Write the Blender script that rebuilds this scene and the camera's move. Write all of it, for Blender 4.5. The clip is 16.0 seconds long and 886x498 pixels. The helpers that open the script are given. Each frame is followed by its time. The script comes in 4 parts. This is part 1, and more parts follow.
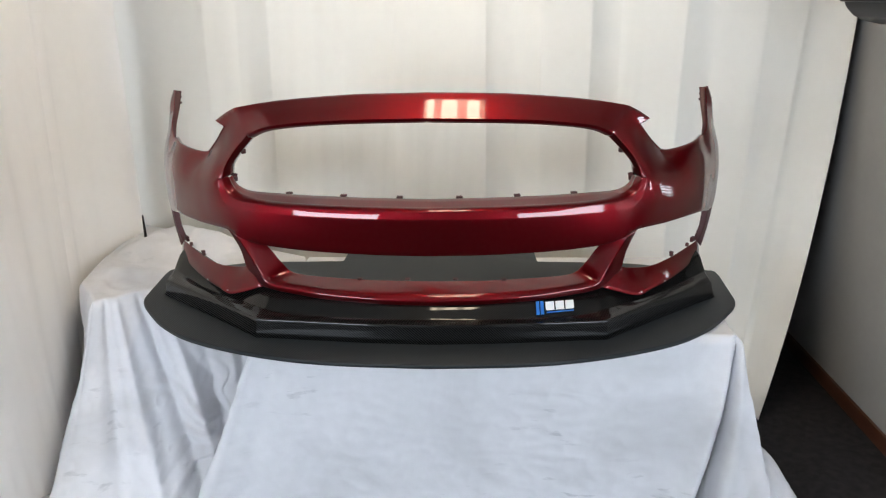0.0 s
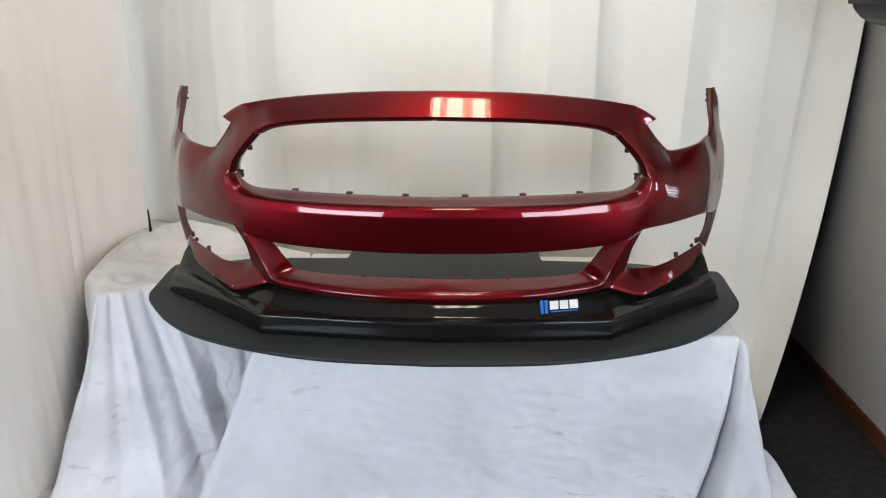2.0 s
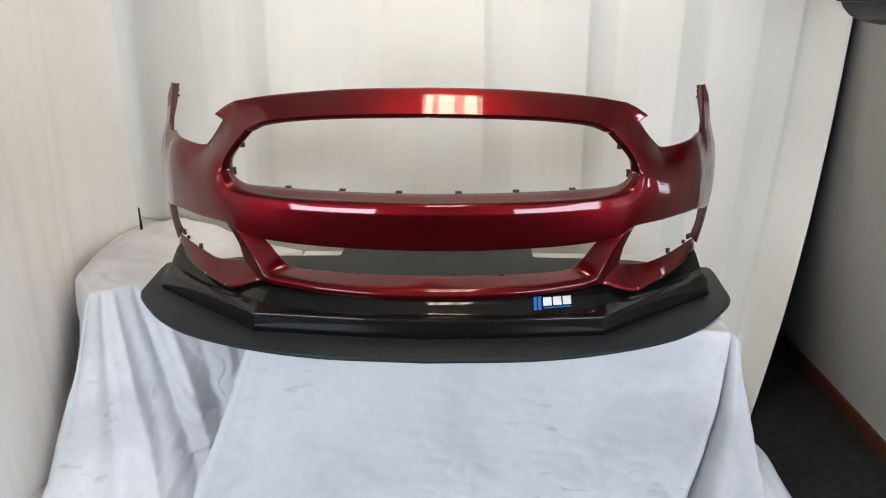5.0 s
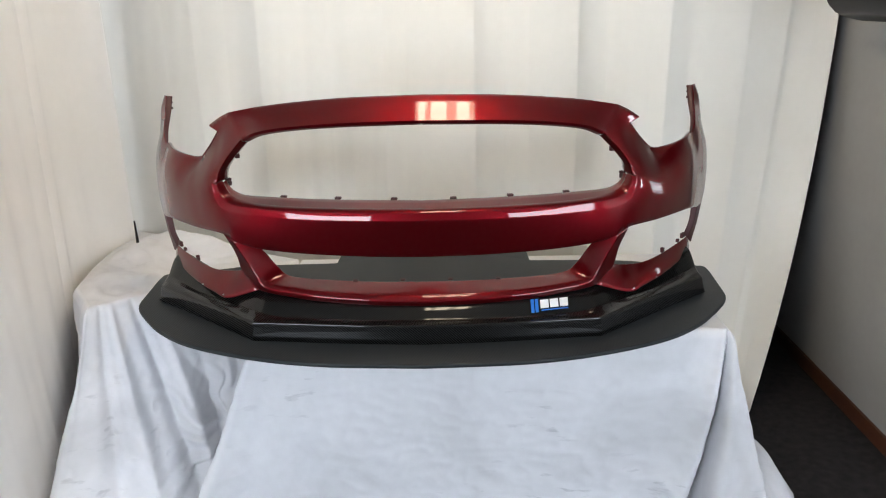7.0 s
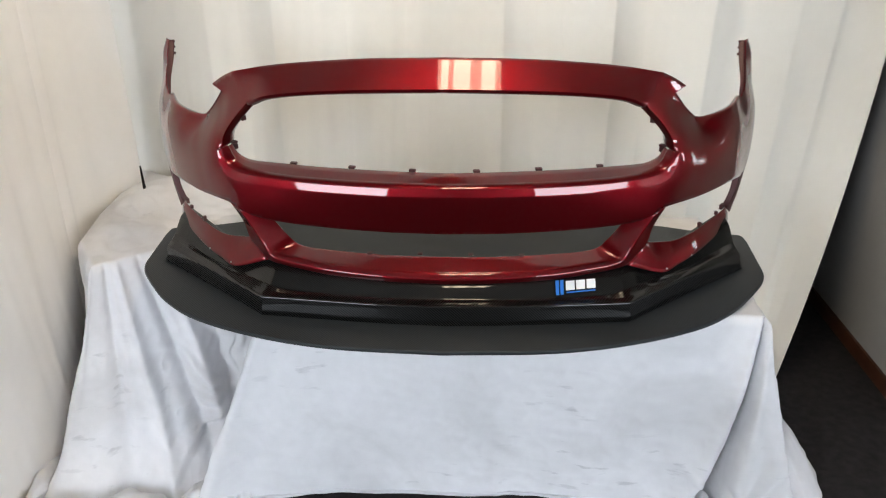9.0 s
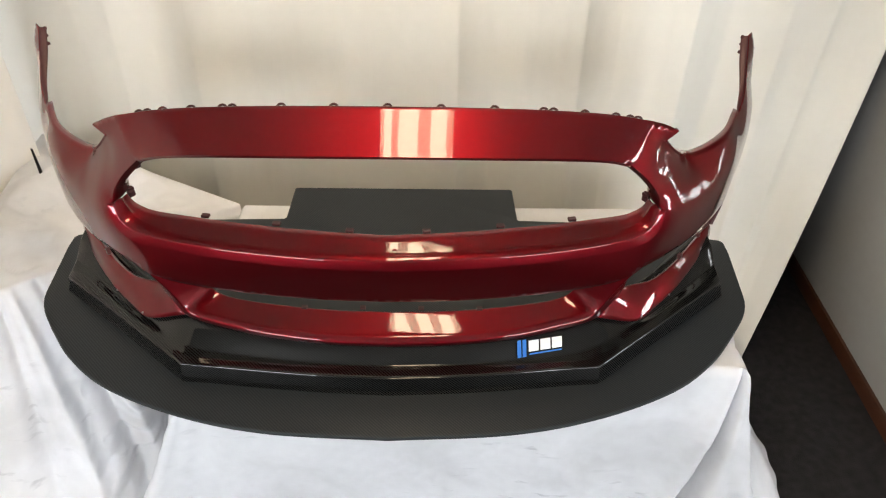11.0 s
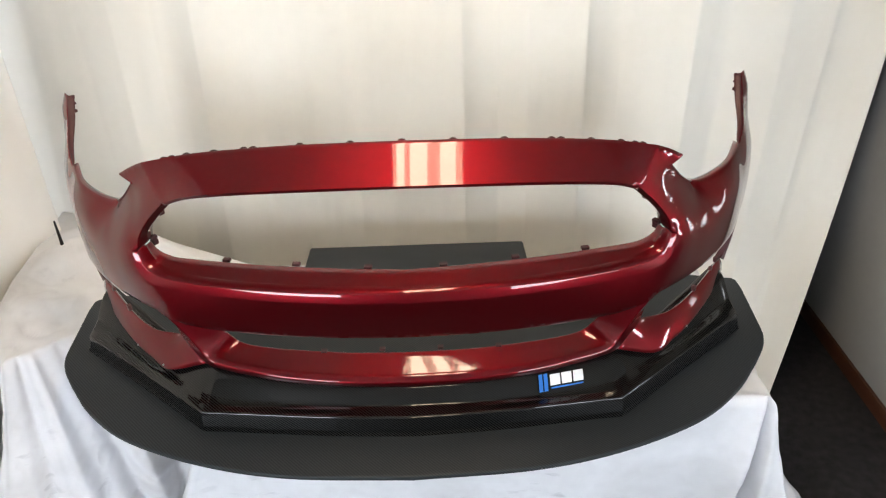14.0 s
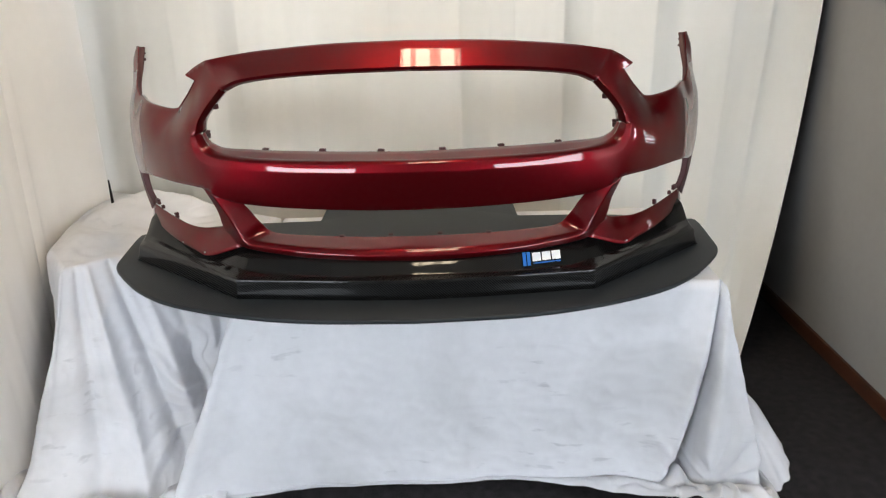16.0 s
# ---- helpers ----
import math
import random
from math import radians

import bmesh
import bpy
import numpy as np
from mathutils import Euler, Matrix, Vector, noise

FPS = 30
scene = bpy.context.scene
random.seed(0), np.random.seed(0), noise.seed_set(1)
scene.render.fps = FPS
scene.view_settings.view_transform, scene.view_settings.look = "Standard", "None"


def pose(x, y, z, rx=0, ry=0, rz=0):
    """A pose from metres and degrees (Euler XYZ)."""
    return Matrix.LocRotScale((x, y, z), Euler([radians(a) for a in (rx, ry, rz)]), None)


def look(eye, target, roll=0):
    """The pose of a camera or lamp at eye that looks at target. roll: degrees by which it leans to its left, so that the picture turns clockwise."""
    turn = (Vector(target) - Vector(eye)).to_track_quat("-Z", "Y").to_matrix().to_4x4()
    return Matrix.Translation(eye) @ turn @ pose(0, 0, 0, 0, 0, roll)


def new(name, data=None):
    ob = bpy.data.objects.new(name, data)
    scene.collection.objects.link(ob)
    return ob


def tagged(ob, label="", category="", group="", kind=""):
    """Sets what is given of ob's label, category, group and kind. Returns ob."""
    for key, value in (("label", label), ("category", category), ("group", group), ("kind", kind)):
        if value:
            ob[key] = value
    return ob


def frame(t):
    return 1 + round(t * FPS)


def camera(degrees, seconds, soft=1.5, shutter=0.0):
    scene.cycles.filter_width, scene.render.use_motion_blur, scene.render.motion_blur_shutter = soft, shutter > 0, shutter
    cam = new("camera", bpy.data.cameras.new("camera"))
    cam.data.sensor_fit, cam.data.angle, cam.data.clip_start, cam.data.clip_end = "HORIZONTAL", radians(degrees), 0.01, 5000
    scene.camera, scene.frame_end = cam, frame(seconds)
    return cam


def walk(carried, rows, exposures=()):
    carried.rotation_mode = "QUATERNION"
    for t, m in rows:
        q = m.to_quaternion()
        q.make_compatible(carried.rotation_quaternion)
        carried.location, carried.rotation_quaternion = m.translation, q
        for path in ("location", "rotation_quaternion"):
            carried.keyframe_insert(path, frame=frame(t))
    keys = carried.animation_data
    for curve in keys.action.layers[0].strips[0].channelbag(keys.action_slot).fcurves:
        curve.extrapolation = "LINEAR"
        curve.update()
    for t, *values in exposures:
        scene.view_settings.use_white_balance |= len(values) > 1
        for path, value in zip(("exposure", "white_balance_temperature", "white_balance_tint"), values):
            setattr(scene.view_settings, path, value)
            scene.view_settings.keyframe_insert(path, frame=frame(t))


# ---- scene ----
cam = camera(62.3, 16.0, soft=1.1, shutter=0.5)
PATH = [
    (0, (0.131, -2.077, 1.608), (0.051, -0.186, 0.962), -0.7),
    (0.5, (0.125, -2.075, 1.614), (0.017, -0.18, 0.981), -0.8),
    (1, (0.131, -2.079, 1.606), (0.037, -0.192, 0.951), -0.5),
    (1.5, (0.123, -2.078, 1.606), (0.029, -0.19, 0.954), -0.5),
    (2, (0.122, -2.08, 1.613), (0.037, -0.192, 0.959), -0.1),
    (2.5, (0.124, -2.086, 1.613), (0.07, -0.195, 0.963), -0.2),
    (3, (0.129, -2.096, 1.614), (0.1, -0.203, 0.97), 0.1),
    (3.5, (0.126, -2.095, 1.612), (0.106, -0.206, 0.956), 1.1),
    (4, (0.122, -2.088, 1.609), (0.088, -0.2, 0.95), 1.0),
    (4.5, (0.113, -2.083, 1.61), (0.064, -0.196, 0.949), 0.5),
    (7, (0.109, -2.095, 1.616), (0.065, -0.203, 0.969), -1.4),
    (7.5, (0.104, -2.094, 1.618), (0.065, -0.206, 0.96), -0.5),
    (8, (0.118, -2.087, 1.612), (0.062, -0.2, 0.95), -1.4),
    (8.2, (0.124, -2.075, 1.617), (0.053, -0.2, 0.925), -1.6),
    (9.25, (0.085, -1.80, 1.80), (0.0, -0.27, 0.95), 0.0),
    (10.3, (0.036, -1.475, 1.976), (-0.048, 0.088, 0.731), 1.7),
    (10.5, (0.08, -1.432, 2.027), (0.021, 0.124, 0.773), 1.0),
    (11, (0.111, -1.352, 2.067), (0.136, 0.19, 0.793), 1.1),
    (11.5, (0.074, -1.338, 2.092), (0.105, 0.166, 0.774), 0.8),
    (12, (0.069, -1.328, 2.106), (0.099, 0.161, 0.772), -0.6),
    (12.5, (0.07, -1.321, 2.112), (0.111, 0.147, 0.754), -0.8),
    (13, (0.069, -1.325, 2.112), (0.128, 0.151, 0.763), -1.3),
    (13.5, (0.066, -1.373, 2.059), (0.07, 0.185, 0.805), -2.5),
    (14, (0.088, -1.457, 1.972), (0.097, 0.238, 0.911), -1.8),
    (14.5, (0.132, -1.594, 1.8), (0.172, 0.155, 0.832), -2.5),
    (15, (0.201, -1.76, 1.66), (0.226, 0.066, 0.844), -1.1),
    (15.5, (0.101, -1.912, 1.581), (0.105, -0.056, 0.837), -2.2),
    (16, (0.075, -2.054, 1.561), (0.089, -0.193, 0.828), -1.5),
]
walk(cam, [(t, look(eye, target, roll)) for t, eye, target, roll in PATH],
     exposures=[(0, -0.17, 6330, 10), (8.2, -0.17, 6380, 10), (10.5, 0.12, 6950, 10), (13.0, 0.17, 6900, 10), (14.5, 0.07, 6480, 10), (16.0, -0.14, 6550, 10)])

from mathutils import geometry

# ---- light and world ----
WALL_X, LEFT_X, BACK_Y, FRONT_Y, CEIL_Z = 1.66, -3.9, 1.55, -4.2, 2.62
# an unseen bay, added so that its windows light the room more evenly
JOG_Y, ASSUMED_BAY_X = -0.20, 3.5
world = bpy.data.worlds.new("world")
scene.world = world
world.use_nodes = True
wn = world.node_tree
sky = wn.nodes.new("ShaderNodeTexSky")
sky.sky_type, sky.sun_disc = "NISHITA", False
sky.sun_elevation, sky.sun_rotation = radians(35), radians(200)
wn.links.new(sky.outputs[0], wn.nodes["Background"].inputs[0])
wn.nodes["Background"].inputs[1].default_value = 0.12


# ---- materials ----
def material(name, colour, rough=0.6, metal=0.0, coat=0.0, coat_rough=0.03, vary=0.0, scale=8.0, bump=0.0, bump_scale=80.0, sheen=0.0, spec=0.5, relief=0.004):
    mat = bpy.data.materials.new(name)
    mat.use_nodes = True
    nt = mat.node_tree
    b = nt.nodes["Principled BSDF"]
    b.inputs["Base Color"].default_value = (*colour, 1)
    b.inputs["Roughness"].default_value = rough
    b.inputs["Metallic"].default_value = metal
    b.inputs["Coat Weight"].default_value = coat
    b.inputs["Coat Roughness"].default_value = coat_rough
    b.inputs["Sheen Weight"].default_value = sheen
    b.inputs["Specular IOR Level"].default_value = spec
    co = nt.nodes.new("ShaderNodeTexCoord")
    if vary:
        n1, n2 = nt.nodes.new("ShaderNodeTexNoise"), nt.nodes.new("ShaderNodeTexNoise")
        n1.inputs["Scale"].default_value, n1.inputs["Detail"].default_value = scale, 4
        n2.inputs["Scale"].default_value, n2.inputs["Detail"].default_value = scale * 9, 3
        for n in (n1, n2):
            nt.links.new(co.outputs["Object"], n.inputs["Vector"])
        mix = nt.nodes.new("ShaderNodeMath")
        mix.operation = "MULTIPLY_ADD"
        nt.links.new(n1.outputs["Fac"], mix.inputs[0])
        mix.inputs[1].default_value = 0.6
        half = nt.nodes.new("ShaderNodeMath")
        half.operation = "MULTIPLY"
        nt.links.new(n2.outputs["Fac"], half.inputs[0])
        half.inputs[1].default_value = 0.4
        nt.links.new(half.outputs[0], mix.inputs[2])
        ramp = nt.nodes.new("ShaderNodeValToRGB")
        ramp.color_ramp.elements[0].position, ramp.color_ramp.elements[1].position = 0.3, 0.7
        ramp.color_ramp.elements[0].color = (*[c * (1 - vary) for c in colour], 1)
        ramp.color_ramp.elements[1].color = (*[min(1, c * (1 + vary)) for c in colour], 1)
        nt.links.new(mix.outputs[0], ramp.inputs["Fac"])
        nt.links.new(ramp.outputs["Color"], b.inputs["Base Color"])
    if bump:
        n3 = nt.nodes.new("ShaderNodeTexNoise")
        n3.inputs["Scale"].default_value, n3.inputs["Detail"].default_value = bump_scale, 4
        nt.links.new(co.outputs["Object"], n3.inputs["Vector"])
        bp = nt.nodes.new("ShaderNodeBump")
        bp.inputs["Strength"].default_value, bp.inputs["Distance"].default_value = bump, relief
        nt.links.new(n3.outputs["Fac"], bp.inputs["Height"])
        nt.links.new(bp.outputs["Normal"], b.inputs["Normal"])
    return mat


def glow(name, colour, strength):
    mat = bpy.data.materials.new(name)
    mat.use_nodes = True
    nt = mat.node_tree
    nt.nodes.remove(nt.nodes["Principled BSDF"])
    e = nt.nodes.new("ShaderNodeEmission")
    e.inputs[0].default_value, e.inputs[1].default_value = (*colour, 1), strength
    nt.links.new(e.outputs[0], nt.nodes["Material Output"].inputs[0])
    return mat


def smudged(mat):
    """A few short dark rub marks on a pale cloth."""
    nt = mat.node_tree
    b = nt.nodes["Principled BSDF"]
    src = b.inputs["Base Color"].links[0].from_socket
    co, mp, nz, rp, mx = (nt.nodes.new("ShaderNode" + k) for k in ("TexCoord", "Mapping", "TexNoise", "ValToRGB", "Mix"))
    mp.inputs["Rotation"].default_value, mp.inputs["Scale"].default_value = (0.3, 0.5, 0.2), (6, 6, 20)
    nz.inputs["Scale"].default_value, nz.inputs["Detail"].default_value = 1.7, 5
    rp.color_ramp.elements[0].position, rp.color_ramp.elements[1].position = 0.62, 0.70
    rp.color_ramp.elements[1].color = (0.45, 0.45, 0.45, 1)
    mx.data_type = "RGBA"
    nt.links.new(co.outputs["Object"], mp.inputs["Vector"])
    nt.links.new(mp.outputs[0], nz.inputs["Vector"])
    nt.links.new(nz.outputs["Fac"], rp.inputs["Fac"])
    big, cut, mul = (nt.nodes.new("ShaderNode" + k) for k in ("TexNoise", "ValToRGB", "Math"))
    big.inputs["Scale"].default_value, big.inputs["Detail"].default_value = 2.3, 2
    cut.color_ramp.elements[0].position, cut.color_ramp.elements[1].position = 0.46, 0.62
    mul.operation = "MULTIPLY"
    nt.links.new(co.outputs["Object"], big.inputs["Vector"])
    nt.links.new(big.outputs["Fac"], cut.inputs["Fac"])
    nt.links.new(cut.outputs["Color"], mul.inputs[0])
    nt.links.new(rp.outputs["Color"], mul.inputs[1])
    nt.links.new(mul.outputs[0], mx.inputs[0])
    nt.links.new(src, mx.inputs[6])
    mx.inputs[7].default_value = (0.40, 0.40, 0.43, 1)
    grime, edge, lay = (nt.nodes.new("ShaderNode" + k) for k in ("TexNoise", "ValToRGB", "Mix"))
    grime.inputs["Scale"].default_value, grime.inputs["Detail"].default_value, grime.inputs["Distortion"].default_value = 1.7, 7, 1.2
    edge.color_ramp.elements[0].position, edge.color_ramp.elements[1].position = 0.47, 0.70
    edge.color_ramp.elements[1].color = (0.55, 0.55, 0.55, 1)
    lay.data_type = "RGBA"
    nt.links.new(co.outputs["Object"], grime.inputs["Vector"])
    nt.links.new(grime.outputs["Fac"], edge.inputs["Fac"])
    nt.links.new(edge.outputs["Color"], lay.inputs[0])
    nt.links.new(mx.outputs[2], lay.inputs[6])
    lay.inputs[7].default_value = (0.47, 0.465, 0.47, 1)
    nt.links.new(lay.outputs[2], b.inputs["Base Color"])
    # short creases, laid over the soft relief
    rg, tilt, bp = (nt.nodes.new("ShaderNode" + k) for k in ("TexNoise", "Mapping", "Bump"))
    tilt.inputs["Rotation"].default_value, tilt.inputs["Scale"].default_value = (0.0, 0.55, 0.35), (1.0, 1.0, 3.2)
    rg.noise_type = "RIDGED_MULTIFRACTAL"
    rg.inputs["Scale"].default_value, rg.inputs["Detail"].default_value, rg.inputs["Distortion"].default_value = 4.6, 3, 0.8
    bp.inputs["Strength"].default_value, bp.inputs["Distance"].default_value = 0.75, 0.013
    nt.links.new(co.outputs["Object"], tilt.inputs["Vector"])
    nt.links.new(tilt.outputs[0], rg.inputs["Vector"])
    where, patch, crease = (nt.nodes.new("ShaderNode" + k) for k in ("TexNoise", "ValToRGB", "Math"))
    where.inputs["Scale"].default_value, where.inputs["Detail"].default_value = 2.1, 2
    patch.color_ramp.elements[0].position, patch.color_ramp.elements[1].position = 0.44, 0.64
    crease.operation = "MULTIPLY"
    nt.links.new(co.outputs["Object"], where.inputs["Vector"])
    nt.links.new(where.outputs["Fac"], patch.inputs["Fac"])
    nt.links.new(patch.outputs["Color"], crease.inputs[0])
    nt.links.new(rg.outputs["Fac"], crease.inputs[1])
    nt.links.new(crease.outputs[0], bp.inputs["Height"])
    if b.inputs["Normal"].links:
        nt.links.new(b.inputs["Normal"].links[0].from_socket, bp.inputs["Normal"])
    nt.links.new(bp.outputs["Normal"], b.inputs["Normal"])
    return mat


CARPET = material("charcoal_carpet", (0.022, 0.020, 0.021), 0.95, vary=0.5, scale=30, bump=0.9, bump_scale=260, spec=0.2)
WALL = material("grey_wall_paint", (0.31, 0.30, 0.285), 0.75, vary=0.04, scale=3, bump=0.12, bump_scale=150)
CEIL = material("grey_ceiling", (0.42, 0.41, 0.385), 0.85, vary=0.04, scale=4, bump=0.2, bump_scale=90)
WOOD = material("brown_wood", (0.060, 0.020, 0.009), 0.45, vary=0.3, scale=14)
DARKWOOD = material("dark_brown_wood", (0.007, 0.005, 0.005), 0.4, vary=0.3, scale=20, spec=0.25)
FABRIC = material("white_curtain_fabric", (0.86, 0.84, 0.81), 0.85, vary=0.02, scale=3, bump=0.04, bump_scale=300, sheen=0.2, spec=0.2)
# the curtain fabric again, daylight's yellowish cast through it put into the colour
FABRIC_WARM = material("warm_cast_curtain_fabric", (0.80, 0.785, 0.735), 0.85, vary=0.02, scale=3, bump=0.04, bump_scale=300, sheen=0.2, spec=0.2)
CLOTH = smudged(material("white_cotton_cloth", (0.74, 0.74, 0.765), 0.85, vary=0.06, scale=3.2, bump=0.14, bump_scale=9, relief=0.008, spec=0.15))
PAINT = material("candy_red_paint", (0.148, 0.0038, 0.0074), 0.41, metal=0.85, coat=1.0, coat_rough=0.025, vary=0.06, scale=60)
PAINT.node_tree.nodes["Principled BSDF"].inputs["Specular Tint"].default_value = (0.35, 0.03, 0.04, 1)
RAW = material("unpainted_red_plastic", (0.050, 0.006, 0.0075), 0.5, vary=0.15, scale=40)
GLASS_SKY = glow("overcast_daylight", (0.84, 0.91, 1.0), 18.5)
GLASS_FRONT = glow("pale_front_daylight", (0.84, 0.91, 1.0), 16.5)
# glow of a small added pane, there only for a glint on the bumper
GLASS_GLINT = glow("glint_pane_glow", (0.86, 0.92, 1.0), 12.0)
GLASS_SIDE = glow("bright_side_daylight", (0.86, 0.91, 1.0), 24.0)
TUBE = glow("warm_fluorescent_tube", (1.0, 0.83, 0.60), 21.0)
WHITE = material("white_enamel", (0.78, 0.78, 0.76), 0.4, vary=0.03, scale=10)
SCREW = material("dull_screw_metal", (0.30, 0.25, 0.24), 0.4, metal=0.5)
BLUE = material("blue_vinyl", (0.02, 0.16, 0.55), 0.35)
WHITE_VINYL = material("white_vinyl", (0.85, 0.85, 0.85), 0.35)


def carbon_material(name, dark, pale, rough, coat, gloss):
    mat = material(name, (0.012, 0.012, 0.012), rough, coat=coat, coat_rough=0.02)
    nt = mat.node_tree
    b = nt.nodes["Principled BSDF"]
    co = nt.nodes.new("ShaderNodeTexCoord")
    sep = nt.nodes.new("ShaderNodeSeparateXYZ")
    nt.links.new(co.outputs["Object"], sep.inputs[0])

    def op(kind, a, b2, c=None):
        n = nt.nodes.new("ShaderNodeMath")
        n.operation = kind
        for k, v in enumerate((a, b2, c)):
            if v is None:
                continue
            if isinstance(v, (int, float)):
                n.inputs[k].default_value = v
            else:
                nt.links.new(v, n.inputs[k])
        return n.outputs[0]

    v = op("ADD", sep.outputs[1], sep.outputs[2])
    u = sep.outputs[0]
    diag = op("FRACT", op("MULTIPLY", op("ADD", u, v), 125.0), 0.0)
    tow = op("FRACT", op("MULTIPLY", u, 250.0), 0.0)
    line = op("LESS_THAN", diag, 0.5)
    soft = op("MULTIPLY_ADD", op("PINGPONG", tow, 0.5), 0.5, 0.6)
    fac = op("MULTIPLY", line, soft)
    ramp = nt.nodes.new("ShaderNodeValToRGB")
    ramp.color_ramp.elements[0].color = (*dark, 1)
    ramp.color_ramp.elements[1].color = (*pale, 1)
    nt.links.new(fac, ramp.inputs["Fac"])
    nt.links.new(ramp.outputs["Color"], b.inputs["Base Color"])
    nt.links.new(op("MULTIPLY_ADD", fac, gloss[0], gloss[1]), b.inputs["Specular IOR Level"])
    return mat



CARBON = carbon_material("twill_carbon_fibre", (0.0015, 0.0015, 0.0015), (0.011, 0.011, 0.0105), 0.40, 0.8, (0.18, 0.04))
PLATE = carbon_material("satin_carbon_plate", (0.0165, 0.0195, 0.0225), (0.0255, 0.0295, 0.0335), 0.46, 0.0, (0.10, 0.22))


# ---- mesh helpers ----
def catmull(pts, n):
    """n points along a smooth curve through pts, evenly by length."""
    p = np.array(pts, float)
    q = np.vstack([2 * p[0] - p[1], p, 2 * p[-1] - p[-2]])
    fine = []
    for k in range(1, len(q) - 2):
        t = np.linspace(0, 1, 16, endpoint=False)[:, None]
        a, b, c, d = q[k - 1], q[k], q[k + 1], q[k + 2]
        fine.append(0.5 * (2 * b + (c - a) * t + (2 * a - 5 * b + 4 * c - d) * t**2 + (3 * b - a - 3 * c + d) * t**3))
    fine = np.vstack(fine + [p[-1:]])
    s = np.r_[0, np.cumsum(np.linalg.norm(np.diff(fine, axis=0), axis=1))]
    g = np.linspace(0, s[-1], n)
    return np.stack([np.interp(g, s, fine[:, k]) for k in range(p.shape[1])], 1)


def grid_faces(bm, rows, flip=False):
    """rows: array (m, n, 3); a sheet of quads."""
    vs = [[bm.verts.new(p) for p in r] for r in rows]
    for a, b in zip(vs[:-1], vs[1:]):
        for k in range(len(a) - 1):
            q = (a[k], a[k + 1], b[k + 1], b[k])
            try:
                bm.faces.new(q[::-1] if flip else q)
            except ValueError:
                pass
    return vs


def finish(name, bm, mat, parent=None, label="", smooth=40.0, weld=0.0):
    if weld:
        bmesh.ops.remove_doubles(bm, verts=bm.verts, dist=weld)
    me = bpy.data.meshes.new(name)
    bm.to_mesh(me)
    bm.free()
    me.materials.append(mat)
    if smooth:
        me.shade_smooth()
        me.set_sharp_from_angle(angle=radians(smooth))
    ob = new(name, me)
    if parent:
        ob.parent = parent
    if label:
        ob["label"] = label
    return ob


part = finish


def empty(name, x=0, y=0, z=0):
    ob = new(name)
    ob.matrix_world = pose(x, y, z)
    return ob


def box_bm(x0, x1, y0, y1, z0, z1, bevel=0.0, seg=2, bm=None):
    bm = bm or bmesh.new()
    made = bmesh.ops.create_cube(bm, size=1.0, matrix=Matrix.Translation(((x0 + x1) / 2, (y0 + y1) / 2, (z0 + z1) / 2)) @ Matrix.Diagonal((x1 - x0, y1 - y0, z1 - z0, 1)))
    if bevel:
        edges = list({e for v in made["verts"] for e in v.link_edges})
        bmesh.ops.bevel(bm, geom=edges, offset=bevel, segments=seg, affect="EDGES", profile=0.5)
    return bm


def structure(ob, label, category):
    return tagged(ob, label, category, kind="structure")


# ---- the room ----
structure(finish("floor", box_bm(LEFT_X - 0.1, ASSUMED_BAY_X + 0.1, FRONT_Y - 0.1, BACK_Y + 0.1, -0.08, 0.0), CARPET, smooth=0), "dark charcoal short pile carpet floor", "floor")
structure(finish("ceiling", box_bm(LEFT_X - 0.1, ASSUMED_BAY_X + 0.1, FRONT_Y - 0.1, BACK_Y + 0.1, CEIL_Z, CEIL_Z + 0.08), CEIL, smooth=0), "plain grey ceiling over the room", "ceiling")
structure(finish("wall_north", box_bm(LEFT_X, WALL_X, BACK_Y, BACK_Y + 0.1, 0, CEIL_Z), WALL, smooth=0), "plain grey wall behind the curtains", "wall")
structure(finish("wall_west", box_bm(LEFT_X - 0.1, LEFT_X, FRONT_Y, BACK_Y, 0, CEIL_Z), WALL, smooth=0), "plain grey painted side wall", "wall")


def wall_with_hole(name, along, fixed, thick, a0, a1, h0, h1, z0, z1):
    """A wall along x or y with window openings h0..h1 between z0 and z1 (lists)."""
    bm = bmesh.new()
    spans, at = [], a0
    for s, e, lo, hi in zip(h0, h1, z0, z1):
        spans.append((at, s, 0, CEIL_Z))
        spans.append((s, e, 0, lo))
        spans.append((s, e, hi, CEIL_Z))
        at = e
    spans.append((at, a1, 0, CEIL_Z))
    for s, e, lo, hi in spans:
        if along == "x":
            box_bm(s, e, fixed - thick, fixed, lo, hi, bm=bm)
        else:
            box_bm(fixed, fixed + thick, s, e, lo, hi, bm=bm)
    return finish(name, bm, WALL, smooth=0)


structure(wall_with_hole("wall_south", "x", FRONT_Y, 0.1, LEFT_X, ASSUMED_BAY_X, [-3.2, 1.55], [-1.30, 3.35], [0.8, 0.80], [2.2, 2.20]), "grey painted wall with two wide window openings", "wall")
# the small opening holds the added glint pane
structure(wall_with_hole("wall_east", "y", WALL_X, 0.1, JOG_Y, BACK_Y, [0.16], [0.31], [0.83], [1.14]), "grey painted wall beside the draped table", "wall")
# walls of the added bay, out of view, closing it round its windows
structure(wall_with_hole("wall_east_assumed_bay", "y", ASSUMED_BAY_X, 0.1, FRONT_Y, JOG_Y + 0.1, [-1.10], [-0.60], [0.75], [1.60]), "unseen assumed grey bay wall with a window opening", "wall")
